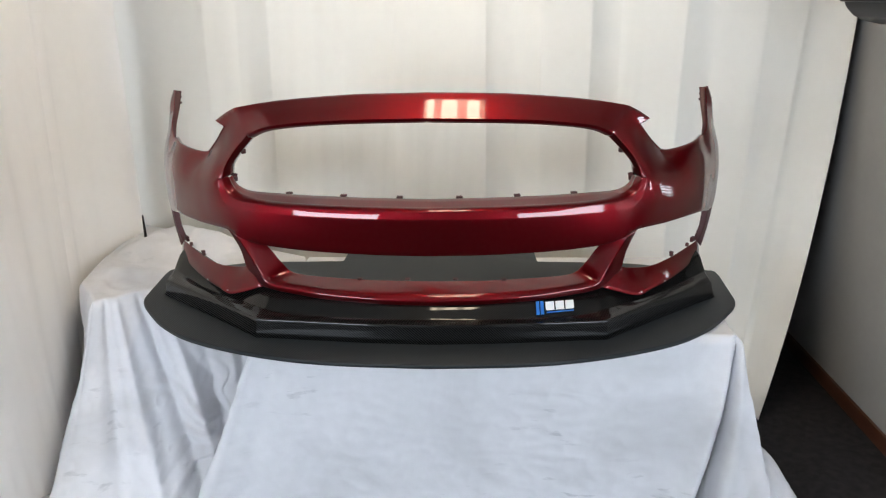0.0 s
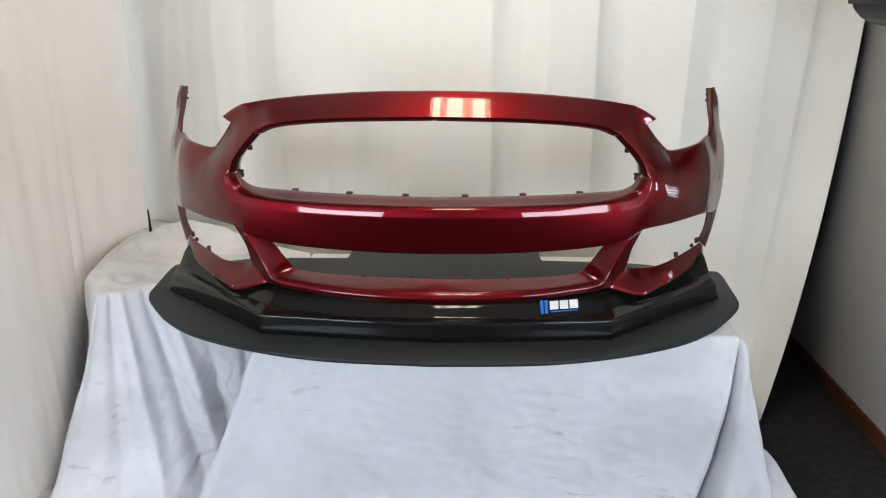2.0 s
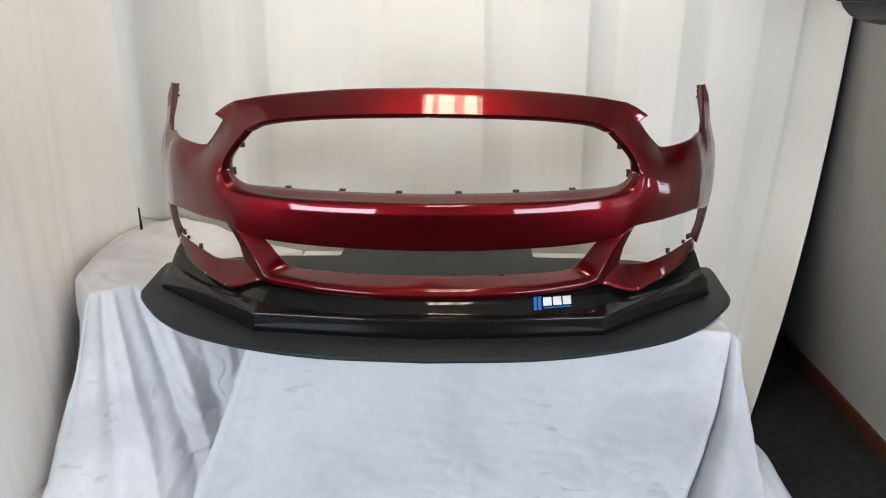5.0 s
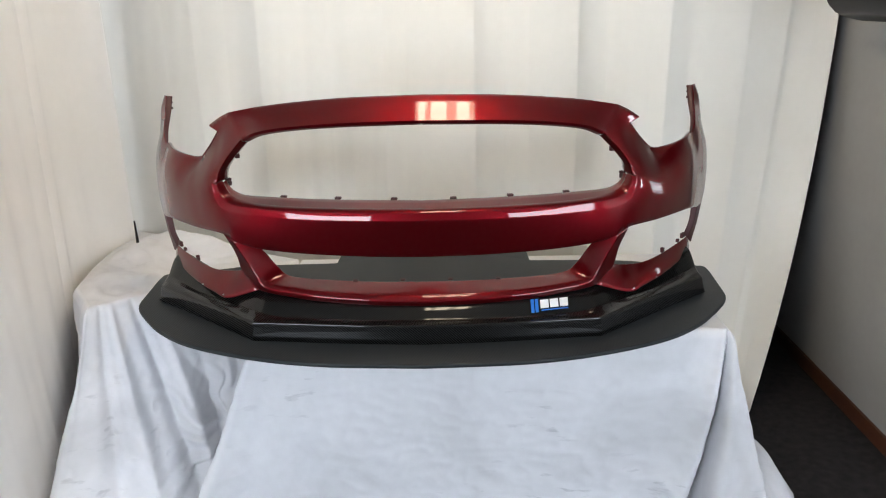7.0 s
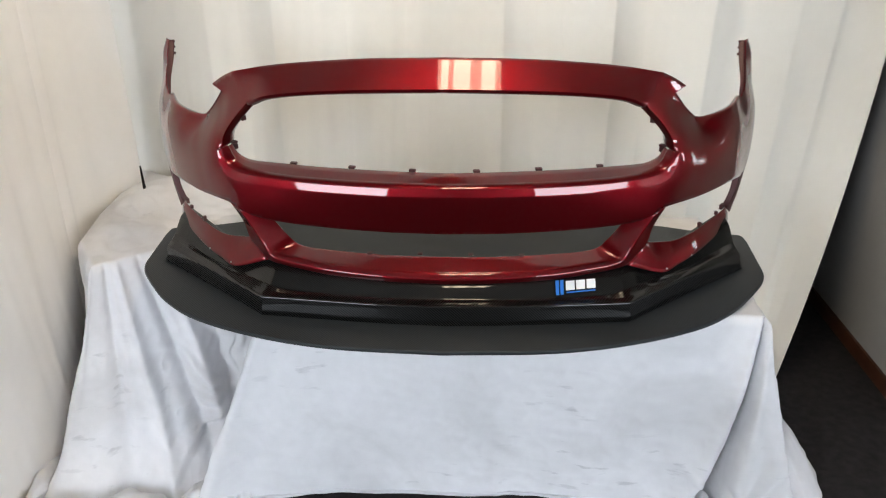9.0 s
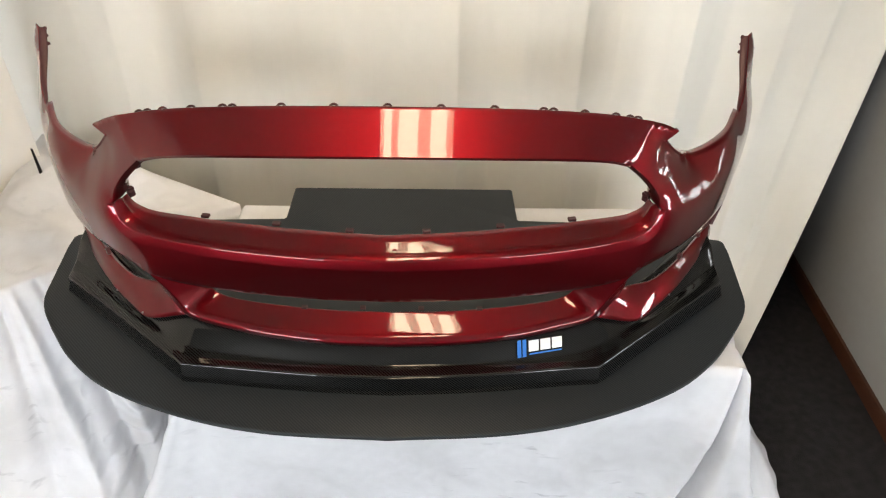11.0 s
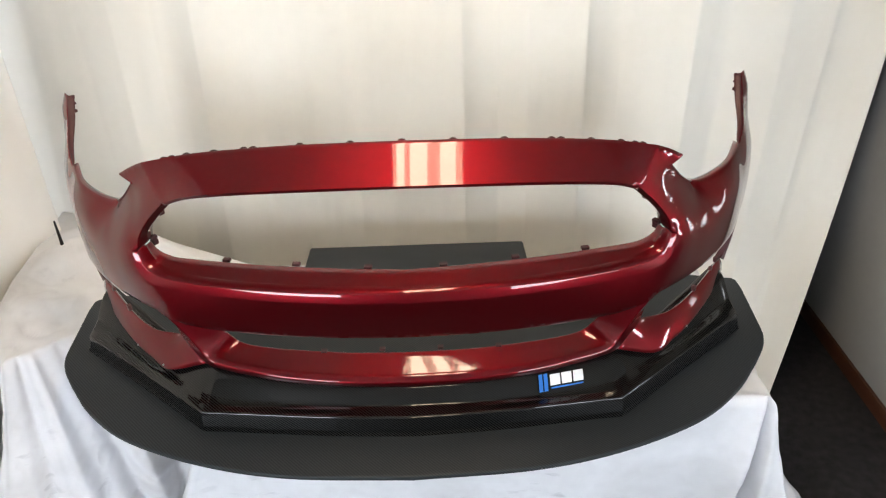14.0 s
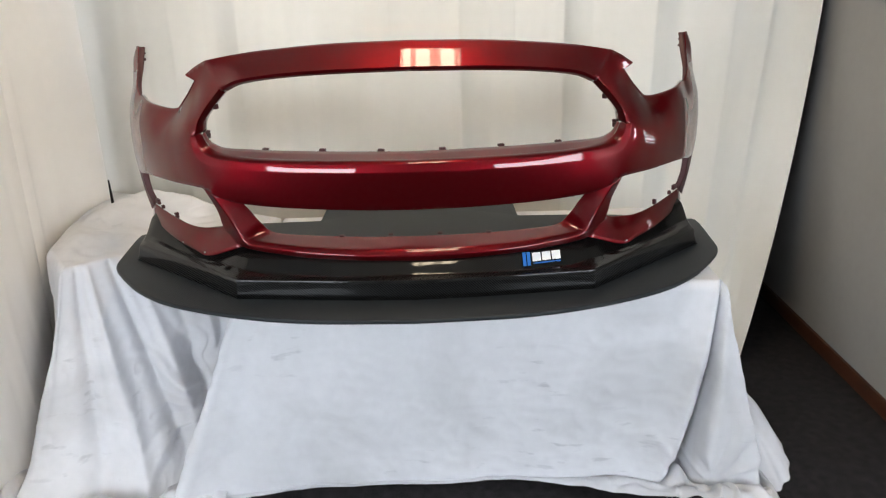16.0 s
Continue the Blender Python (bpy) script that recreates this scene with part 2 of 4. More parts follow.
structure(finish("wall_north_assumed_bay", box_bm(WALL_X + 0.1, ASSUMED_BAY_X, JOG_Y, JOG_Y + 0.1, 0, CEIL_Z), WALL, smooth=0), "unseen assumed plain grey bay end wall", "wall")


def window(name, m, w, h, glass, bars=0):
    """A window in the x-z plane round its centre, its glass to +y; bars: glazing bars across it."""
    root = empty(name)
    root.matrix_world = m
    f = 0.03
    bm = bmesh.new()
    for x0, x1, z0, z1 in ((-w / 2, w / 2, -h / 2, -h / 2 + f), (-w / 2, w / 2, h / 2 - f, h / 2), (-w / 2, -w / 2 + f, -h / 2 + f, h / 2 - f), (w / 2 - f, w / 2, -h / 2 + f, h / 2 - f)):
        box_bm(x0, x1, -0.02, 0.03, z0, z1, 0.004, 1, bm)
    part("window_frame", bm, WHITE, root, smooth=0)
    part("pane", box_bm(-w / 2 + f, w / 2 - f, 0.04, 0.045, -h / 2 + f, h / 2 - f), glass, root, smooth=0)
    for k in range(bars):
        z = -h / 2 + (k + 1) * h / (bars + 1)
        part("glazing_bar", box_bm(-w / 2 + f, w / 2 - f, -0.01, 0.03, z - 0.015, z + 0.015, 0.004, 1), WHITE, root, smooth=0)
    return structure(root, "unseen bright window with white frame" + (" and glazing bars" if bars else ""), "window")


window("window_1", pose(-2.25, FRONT_Y - 0.05, 1.5, 0, 0, 180), 1.9, 1.4, GLASS_SKY)
window("window_2", pose(2.45, FRONT_Y - 0.05, 1.50, 0, 0, 180), 1.8, 1.4, GLASS_FRONT)
window("window_3", pose(ASSUMED_BAY_X + 0.05, -0.85, 1.175, 0, 0, -90), 0.50, 0.85, GLASS_SIDE, 4)
# added out of view, sized to put a barred highlight on the bumper's cheek
window("glint_window", pose(WALL_X + 0.05, 0.235, 0.985, 0, 0, -90), 0.15, 0.31, GLASS_GLINT, 4)

# wooden skirting along the side wall
bm = bmesh.new()
prof = [(0, 0), (-0.014, 0), (-0.014, 0.052), (-0.010, 0.060), (0, 0.062)]
grid_faces(bm, np.array([[(WALL_X + px, y, pz) for px, pz in prof] for y in np.linspace(JOG_Y, BACK_Y, 30)]))
structure(finish("baseboard", bm, WOOD, smooth=30), "brown stained wooden baseboard along the wall", "baseboard")


def ceiling_light(x, y, w, l):
    root = empty("ceiling_light", x, y, CEIL_Z)
    bm = bmesh.new()
    t = 0.03
    for x0, x1, y0, y1 in ((-w / 2, w / 2, -l / 2, -l / 2 + t), (-w / 2, w / 2, l / 2 - t, l / 2), (-w / 2, -w / 2 + t, -l / 2 + t, l / 2 - t), (w / 2 - t, w / 2, -l / 2 + t, l / 2 - t)):
        box_bm(x0, x1, y0, y1, -0.085, 0, 0.004, 1, bm)
    box_bm(-w / 2 + t, w / 2 - t, -l / 2 + t, l / 2 - t, -0.012, -0.002, bm=bm)
    part("housing", bm, WHITE, root, smooth=0)
    for k in (-1, 0, 1):
        tb = bmesh.new()
        bmesh.ops.create_cone(tb, cap_ends=True, segments=12, radius1=0.032, radius2=0.032, depth=l - 0.1, matrix=Matrix.Translation((k * w * 0.28, 0, -0.045)) @ Matrix.Rotation(radians(90), 4, "X"))
        part("tube", tb, TUBE, root, "glowing warm white fluorescent tube")
    return tagged(root, "white ceiling light with three warm fluorescent tubes", "ceiling light")


ceiling_light(0.075, -0.20, 0.40, 1.4)


def mantel_shelf():
    """A dark moulded shelf on the side wall; its far end is returned."""
    root = empty("mantel_shelf", WALL_X, 0, 1.60)
    prof = [(0.0, 0.0), (0.0, -0.016), (0.012, -0.018), (0.013, -0.026), (0.020, -0.040), (0.036, -0.062), (0.060, -0.078), (0.085, -0.086), (0.10, -0.090)]
    y0, y1, d = 0.0, 0.66, 0.255
    rows = []
    for o, z in prof:
        rows.append([(-0.0, y0, z), (-(d - o), y0, z), (-(d - o), y1 - o, z), (0.0, y1 - o, z)])
    bm = bmesh.new()
    fine = []
    for r in rows:
        r = [np.array(v) for v in r]
        fine.append([r[0], r[1], r[1] * 0.5 + r[2] * 0.5, r[2], r[3]])
    vs = grid_faces(bm, np.array(fine))
    bm.faces.new(vs[0])
    bm.faces.new(vs[-1][::-1])
    bmesh.ops.recalc_face_normals(bm, faces=bm.faces)
    part("shelf_board", bm, DARKWOOD, root, smooth=25)
    return tagged(root, "dark brown moulded wooden shelf fixed to wall", "shelf")


mantel_shelf()


# ---- curtains ----
def curtain(name, label, top, bottom, z1, pull, pleats, waves, seed, fabric, nu=640, nv=64, hem=0.012):
    """A hanging sheet. top, bottom: paths at the rail and at the floor, node for node; pull: how late each end leaves the plumb line;
    pleats: (share, width, depth, run, side), a sharp step back that eases out again over its run; waves: (count, depth) of soft swells."""
    rng = np.random.RandomState(seed)
    d = np.r_[0, np.cumsum(np.linalg.norm(np.diff(np.array(top, float), axis=0), axis=1))]
    share, s = d / d[-1], np.linspace(0, 1, nu)

    def smooth(path):
        q = np.stack([np.interp(s, share, np.array(path, float)[:, k]) for k in (0, 1)], 1)
        k = np.hanning(63)[1:-1]
        k /= k.sum()
        pad = np.vstack([2 * q[:1] - q[30:0:-1], q, 2 * q[-1:] - q[-2:-32:-1]])
        return np.stack([np.convolve(pad[:, c], k, "valid") for c in (0, 1)], 1)

    a, b = smooth(top), smooth(bottom)
    power = np.interp(s, (0, 0.6, 1), pull)[:, None]
    phase = rng.rand(8)
    rows = []
    for v in np.linspace(0, 1, nv):
        p = a + (b - a) * v**power
        t = np.gradient(p, axis=0)
        nrm = np.stack([-t[:, 1], t[:, 0]], 1)
        nrm /= np.linalg.norm(nrm, axis=1)[:, None] + 1e-9
        off = np.zeros(nu)
        for i, (c, w, g, run, side) in enumerate(pleats):
            x = side * (s - c - 0.006 * math.sin(2.3 * v + i)) * d[-1]
            step = np.clip(x / w, 0, 1)
            step = 1 - (1 - step) ** 2
            off += g * step * np.exp(-np.maximum(0, x - w) / run) * (0.75 + 0.5 * math.sin(1.7 * v + 1.3 * i) ** 2)
        for n, g in waves:
            warp = s * n + 0.35 * np.sin(2 * np.pi * (s * n * 0.37 + phase[0])) + 0.10 * math.sin(2.2 * v + 6 * phase[1])
            off += g * np.sin(2 * np.pi * (warp + phase[2])) * (0.6 + 0.4 * np.sin(2 * np.pi * (s * 1.7 + phase[3]) + 2 * v))
        for i, q in enumerate(s):
            off[i] += 0.006 * noise.noise((q * 9 * d[-1], v * 1.8, seed)) + 0.0022 * noise.noise((q * 22 * d[-1] + v * 3, v * 7, seed + 3.0)) * (0.4 + v)
        off *= np.clip((1 - s) / 0.05, 0, 1) ** 0.5
        rows.append(np.c_[p + nrm * off[:, None], np.full(nu, z1 + (hem - z1) * v)])
    bm = bmesh.new()
    grid_faces(bm, np.array(rows))
    ob = finish(name, bm, fabric, smooth=0)
    ob.data.shade_smooth()
    so = ob.modifiers.new("thick", "SOLIDIFY")
    so.thickness = 0.002
    return tagged(ob, label, "curtain")


def back_share(x):
    return (x + 1.42) / 3.06


curtain("curtain", "white fabric backdrop curtain in soft folds, warm light cast in its colour",
        [(-1.42, 1.02), (-0.7, 1.06), (0.0, 1.05), (0.7, 1.06), (1.25, 1.02), (1.62, 0.95)],
        [(-1.42, 0.93), (-0.7, 0.84), (0.0, 0.82), (0.70, 0.78), (1.08, 0.62), (1.265, 0.50)], 2.5, (1.0, 1.2, 3.9),
        [(back_share(0.175), 0.12, 0.042, 0.22, 1), (back_share(0.60), 0.13, 0.046, 0.22, 1), (back_share(1.00), 0.13, 0.060, 0.25, 1),
         (back_share(-0.165), 0.09, 0.012, 0.15, 1), (back_share(-0.672), 0.14, 0.042, 0.20, -1), (back_share(-0.955), 0.12, 0.016, 0.20, -1),
         (back_share(-0.42), 0.10, 0.010, 0.15, -1), (back_share(1.30), 0.13, 0.034, 0.20, 1), (back_share(1.46), 0.10, 0.030, 0.15, 1)],
        [(5.3, 0.011), (11.7, 0.004)], 3, FABRIC_WARM)
curtain("curtain", "white side curtain hanging to the carpet floor",
        [(-1.21, 0.775), (-1.25, 0.765), (-1.30, 0.70), (-1.32, 0.52), (-1.32, 0.10), (-1.33, -0.20), (-1.35, -0.62)],
        [(-1.24, 0.78), (-1.28, 0.76), (-1.35, 0.62), (-1.37, 0.42), (-1.29, 0.02), (-1.31, -0.25), (-1.34, -0.62)], 2.5, (1.0, 1.0, 1.0),
        [(0.26, 0.05, 0.020, 0.10, -1)], [(3.2, 0.012), (6.7, 0.004)], 8, FABRIC)


# ---- draped tables ----
def linked(pts, share, n, soft):
    """n points along the straight path pts at the given shares of its nodes, corners softened."""
    p = np.array(pts, float)
    g = np.linspace(0, 1, n)
    q = np.stack([np.interp(g, share, p[:, k]) for k in (0, 1)], 1)
    k = np.hanning(2 * soft + 3)[1:-1]
    k /= k.sum()
    pad = np.vstack([2 * q[:1] - q[soft:0:-1], q, 2 * q[-1:] - q[-2:-soft - 2:-1]])
    return np.stack([np.convolve(pad[:, c], k, "valid") for c in (0, 1)], 1)


def drape(name, label, top, hem, z, folds, creases, seed, flare, pool, lumps=(), gather=None, edge=0.012, sweep=0.0):
    """A cloth over a table. top: the table's edge; hem: where the cloth meets the floor, node for node.
    folds: (share at the edge, share at the floor, width, depth) of falls that open downwards;
    lumps: (x, y, radius, height) where the cloth stands off the table; gather: (x, h, reach, depth), a point from which tight folds fan out."""
    n, m = 560, 110
    d = np.r_[0, np.cumsum(np.linalg.norm(np.diff(np.array(top, float), axis=0), axis=1))]
    share = d / d[-1]
    a, b = linked(top, share, n, 3), linked(hem, share, n, 7)
    far = linked(pool, share, n, 14)
    s = np.linspace(0, 1, n)

    def fan(x, h):
        """Tight folds round the gathered point."""
        if not gather:
            return 0.0
        dx, dh = x - gather[0], h - gather[1]
        r = math.hypot(dx, dh)
        k = math.exp(-(r / gather[2]) ** 2) * (1 - math.exp(-(r / 0.10) ** 2))
        ang = math.atan2(dh, dx)
        w = ang * 5.0 + 1.3 * noise.noise((x * 6, h * 6, seed)) + 0.8 * noise.noise((x * 13, h * 13, seed + 2))
        return gather[3] * k * (0.6 - 1.2 * math.sqrt(math.sin(w) ** 2 + 0.02) + 0.35 * math.sqrt(math.sin(2.3 * w + 1.0) ** 2 + 0.02) + 0.25 * noise.noise((x * 11, h * 11, 5.5)))

    rows = []
    for v in np.linspace(0, 1, m):
        w = v ** flare
        p = a * (1 - w) + b * w
        if sweep:
            p = p + (far - b) * sweep * v**6
        t = np.gradient(p, axis=0)
        nrm = np.stack([t[:, 1], -t[:, 0]], 1)
        nrm /= np.linalg.norm(nrm, axis=1)[:, None] + 1e-9
        off = np.zeros(n)
        for c0, c1, wd, g in folds:
            x = (s - c0 - (c1 - c0) * v ** 1.1) / (wd * (0.35 + 0.8 * v))
            off += g * np.exp(-np.abs(x) ** 1.8) * v ** 0.5
        h = z * (1 - v)
        wr = []
        for (x, y), q in zip(p, s):
            wide = noise.noise((q * 8 + seed, h * 2.5, seed)) * 0.022
            slant = noise.noise((q * 15 + h * 5 + seed, h * 7 - q * 5, 3.7)) * 0.012
            fine = abs(noise.noise((q * 34 - h * 12, h * 16 + q * 20 + seed, 9.1))) * -0.008
            wr.append(wide + (slant + fine) * creases * (0.3 + 0.9 * v) + fan(x, h))
        off += np.array(wr) * min(1.0, v * 5)
        q = p + nrm * off[:, None]
        drop = edge * (1 - math.sin(min(1, v * z / (2.2 * edge)) * math.pi / 2))
        # rounded edge: the cloth starts inside the table's outline and rolls over it
        q = q - nrm * drop
        rows.append(np.c_[q, np.full(n, max(0.004, h + 0.006))])
    near = rows[-1][:, :2]
    total = np.linalg.norm(far - near, axis=1)
    for v in np.linspace(0, 1, 26)[1:]:
        p = near * (1 - v) + far * v
        run = np.linalg.norm(p - near, axis=1)
        zz = [max(0.004, 0.006 + min(1.0, far_run * 6) * (math.sin(v * math.pi) * 0.02 + (noise.noise((x * 7 + seed, y * 9, 1.5)) * 0.05 + abs(noise.noise((x * 13 + y * 6, y * 11 - x * 5 + seed, 2.5))) * 0.05) * math.sin(min(1, v * 1.3) * math.pi * 0.8)) + 1.5 * max(0, fan(x, -g) + 0.01)) for (x, y), g, far_run in zip(p, run, total)]
        rows.append(np.c_[p, np.array(zz)])
    rows = np.array(rows)
    bm = bmesh.new()
    grid_faces(bm, rows)
    back = np.linspace(0, 1, 90)[:, None]
    first = rows[0][:, :2]
    loop = np.vstack([first, first[-1] * (1 - back[1:]) + first[0] * back[1:]])
    c = loop.mean(axis=0)
    rings = []
    for f in np.linspace(0, 1, 30):
        q = loop * (1 - f) + c * f
        zz = []
        for x, y in q:
            k = min(1, f * 5)
            k *= max(0.0, min(1.0, max((-0.96 - x) / 0.06, (y - 0.42) / 0.06)))
            up = (noise.noise((x * 5 + seed, y * 7, 4.2)) * 0.020 + abs(noise.noise((x * 11 + y * 5, y * 13 + seed, 1.2))) * 0.016) * creases * k if lumps else 0.0
            up += sum(e * math.exp(-((x - lx) ** 2 + (y - ly) ** 2) / r ** 2) for lx, ly, r, e in lumps) * k
            zz.append(z + 0.006 + up)
        rings.append(np.c_[q, np.array(zz)])
    grid_faces(bm, np.array(rings))
    bmesh.ops.remove_doubles(bm, verts=bm.verts, dist=0.0003)
    bmesh.ops.recalc_face_normals(bm, faces=bm.faces)
    ob = finish(name, bm, CLOTH, smooth=70)
    return tagged(ob, label, "tablecloth")


drape("tablecloth", "white cotton cloth draped over table under splitter",
      [(-0.50, 0.53), (-0.50, 0.2), (-0.50, -0.145), (-0.2, -0.145), (0.3, -0.145), (0.70, -0.145), (0.900, -0.145), (0.900, 0.1), (0.895, 0.53)],
      [(-0.62, 0.53), (-0.68, 0.2), (-0.75, -0.26), (-0.36, -0.150), (0.3, -0.140), (0.82, -0.185), (1.07, -0.240), (1.07, 0.10), (1.02, 0.53)],
      0.678, [(0.751, 0.676, 0.006, -0.10), (0.745, 0.660, 0.012, 0.022), (0.70, 0.618, 0.03, -0.012), (0.755, 0.700, 0.010, 0.024), (0.756, 0.752, 0.008, 0.006), (0.79, 0.79, 0.018, -0.05), (0.83, 0.83, 0.03, 0.04), (0.247, 0.245, 0.010, 0.02), (0.27, 0.29, 0.02, -0.02)], 0.8, 5, 1.0,
      [(-0.63, 0.53), (-0.69, 0.2), (-0.76, -0.27), (-0.36, -0.158), (0.3, -0.150), (0.84, -0.30), (1.09, -0.36), (1.08, 0.10), (1.03, 0.53)], (), (0.92, 0.02, 0.16, 0.028))
drape("tablecloth", "white cotton cloth draped over rear table, crumpled hem",
      [(-1.32, 0.96), (-1.29, 0.50), (-1.25, 0.27), (-1.115, 0.085), (-0.95, 0.205), (-0.75, 0.35), (-0.50, 0.53)],
      [(-1.34, 0.96), (-1.33, 0.50), (-1.30, 0.20), (-1.235, -0.12), (-0.95, -0.09), (-0.74, -0.03), (-0.545, 0.08)],
      0.676, [(0.549, 0.540, 0.010, 0.020), (0.575, 0.64, 0.014, -0.040), (0.595, 0.715, 0.016, 0.045), (0.635, 0.80, 0.018, -0.050), (0.675, 0.85, 0.022, 0.042), (0.73, 0.885, 0.022, -0.036), (0.79, 0.92, 0.024, 0.030), (0.500, 0.480, 0.020, -0.025)], 0.9, 9, 1.1,
      [(-1.345, 0.96), (-1.34, 0.50), (-1.33, -0.20), (-1.25, -0.50), (-0.85, -0.42), (-0.62, -0.32), (-0.56, 0.05)],
      [(-1.13, 0.62, 0.12, 0.045), (-0.86, 0.70, 0.13, 0.05), (-1.14, 0.36, 0.10, 0.018), (-0.98, 0.88, 0.18, 0.07)], (-0.70, 0.20, 0.25, 0.034), 0.012, 0.32)


def cloth_end(x, y, rx, ry, h, seed):
    """A crumpled end of cloth lying on the floor."""
    bm = bmesh.new()
    rows = []
    for r in np.linspace(0, 1, 44):
        row = []
        for a in np.linspace(0, 2 * math.pi, 141):
            px, py = math.cos(a) * r, math.sin(a) * r
            k = 1 + 0.13 * noise.noise((math.cos(a) * 2 + seed, math.sin(a) * 2, 1.0)) + 0.02 * math.sin(a * 17 + seed) * r
            swell = noise.noise((px * 1.6 + seed, py * 1.6, 2.0)) * 0.4
            ridge = abs(math.sin(a * 3.5 + 1.5 * noise.noise((px * 2, py * 2, seed)))) * 0.10 * r
            z = h * (1 - r ** 1.6) * (0.85 + swell) + h * ridge * (1 - r ** 4)
            row.append((x + px * rx * k, y + py * ry * k, max(0.003, z)))
        rows.append(row)
    grid_faces(bm, np.array(rows))
    bmesh.ops.remove_doubles(bm, verts=bm.verts, dist=0.0005)
    bmesh.ops.recalc_face_normals(bm, faces=bm.faces)
    return tagged(finish("cloth_end", bm, CLOTH, smooth=70), "crumpled end of white cloth lying on carpet", "cloth")


def peg(x, y, z):
    """A slim black peg, wider at its foot."""
    bm = bmesh.new()
    bmesh.ops.create_cone(bm, cap_ends=True, segments=16, radius1=0.0065, radius2=0.003, depth=0.12, matrix=pose(x, y, z + 0.055, 0, 0, 0))
    return tagged(finish("peg", bm, DARKWOOD, smooth=40), "slim black peg standing on white tablecloth", "peg")


peg(-1.160, 0.635, 0.705)
cloth_end(1.07, 0.06, 0.155, 0.28, 0.17, 11)


# ---- the splitter ----
CX = 0.012
PLATE_Z = 0.700


def through_points(pts, k):
    """A smooth curve through pts with k steps between neighbours."""
    p = np.array(pts, float)
    q = np.vstack([2 * p[0] - p[1], p, 2 * p[-1] - p[-2]])
    out = []
    for i in range(1, len(q) - 2):
        t = np.linspace(0, 1, k, endpoint=False)[:, None]
        a, b, c, d = q[i - 1], q[i], q[i + 1], q[i + 2]
        out.append(0.5 * (2 * b + (c - a) * t + (2 * a - 5 * b + 4 * c - d) * t**2 + (3 * b - a - 3 * c + d) * t**3))
    return np.vstack(out + [p[-1:]])


def sheet_rows(curves, trims, k=6, steps=3, arc=5):
    """Rows of a sheet whose cross-sections run through the curves, with the corners rounded off by the trims (metres)."""
    c = np.array([through_points(q, k) for q in curves])
    m, n = c.shape[:2]
    rows = [c[0]]
    last = c[0]
    for i in range(1, m):
        if i < m - 1 and trims[i - 1] > 0:
            d1, d2 = c[i - 1] - c[i], c[i + 1] - c[i]
            l1, l2 = np.linalg.norm(d1, axis=1)[:, None], np.linalg.norm(d2, axis=1)[:, None]
            t = np.minimum(trims[i - 1], 0.45 * np.minimum(l1, l2))
            a, b = c[i] + d1 / (l1 + 1e-9) * t, c[i] + d2 / (l2 + 1e-9) * t
            for v in np.linspace(0, 1, steps + 1)[1:]:
                rows.append(last * (1 - v) + a * v)
            for v in np.linspace(0, 1, arc)[1:]:
                rows.append(a * (1 - v) ** 2 + c[i] * 2 * v * (1 - v) + b * v**2)
            last = b
        else:
            for v in np.linspace(0, 1, steps + 1)[1:]:
                rows.append(last * (1 - v) + c[i] * v)
            last = c[i]
    return np.array(rows)


def both_sides(bm, rows, drop=(0, 0, 0)):
    """The sheet and its mirror image; its sections run down while it runs outwards, so that it faces away from the middle."""
    for sgn in (1, -1):
        r = rows + np.array(drop)
        r = r.copy()
        r[:, :, 0] *= sgn
        grid_faces(bm, r, flip=sgn > 0)


def shifted(pts, dx=0.0, dy=0.0, dz=0.0):
    return [(x + dx, y + dy, z + dz) for x, y, z in pts]


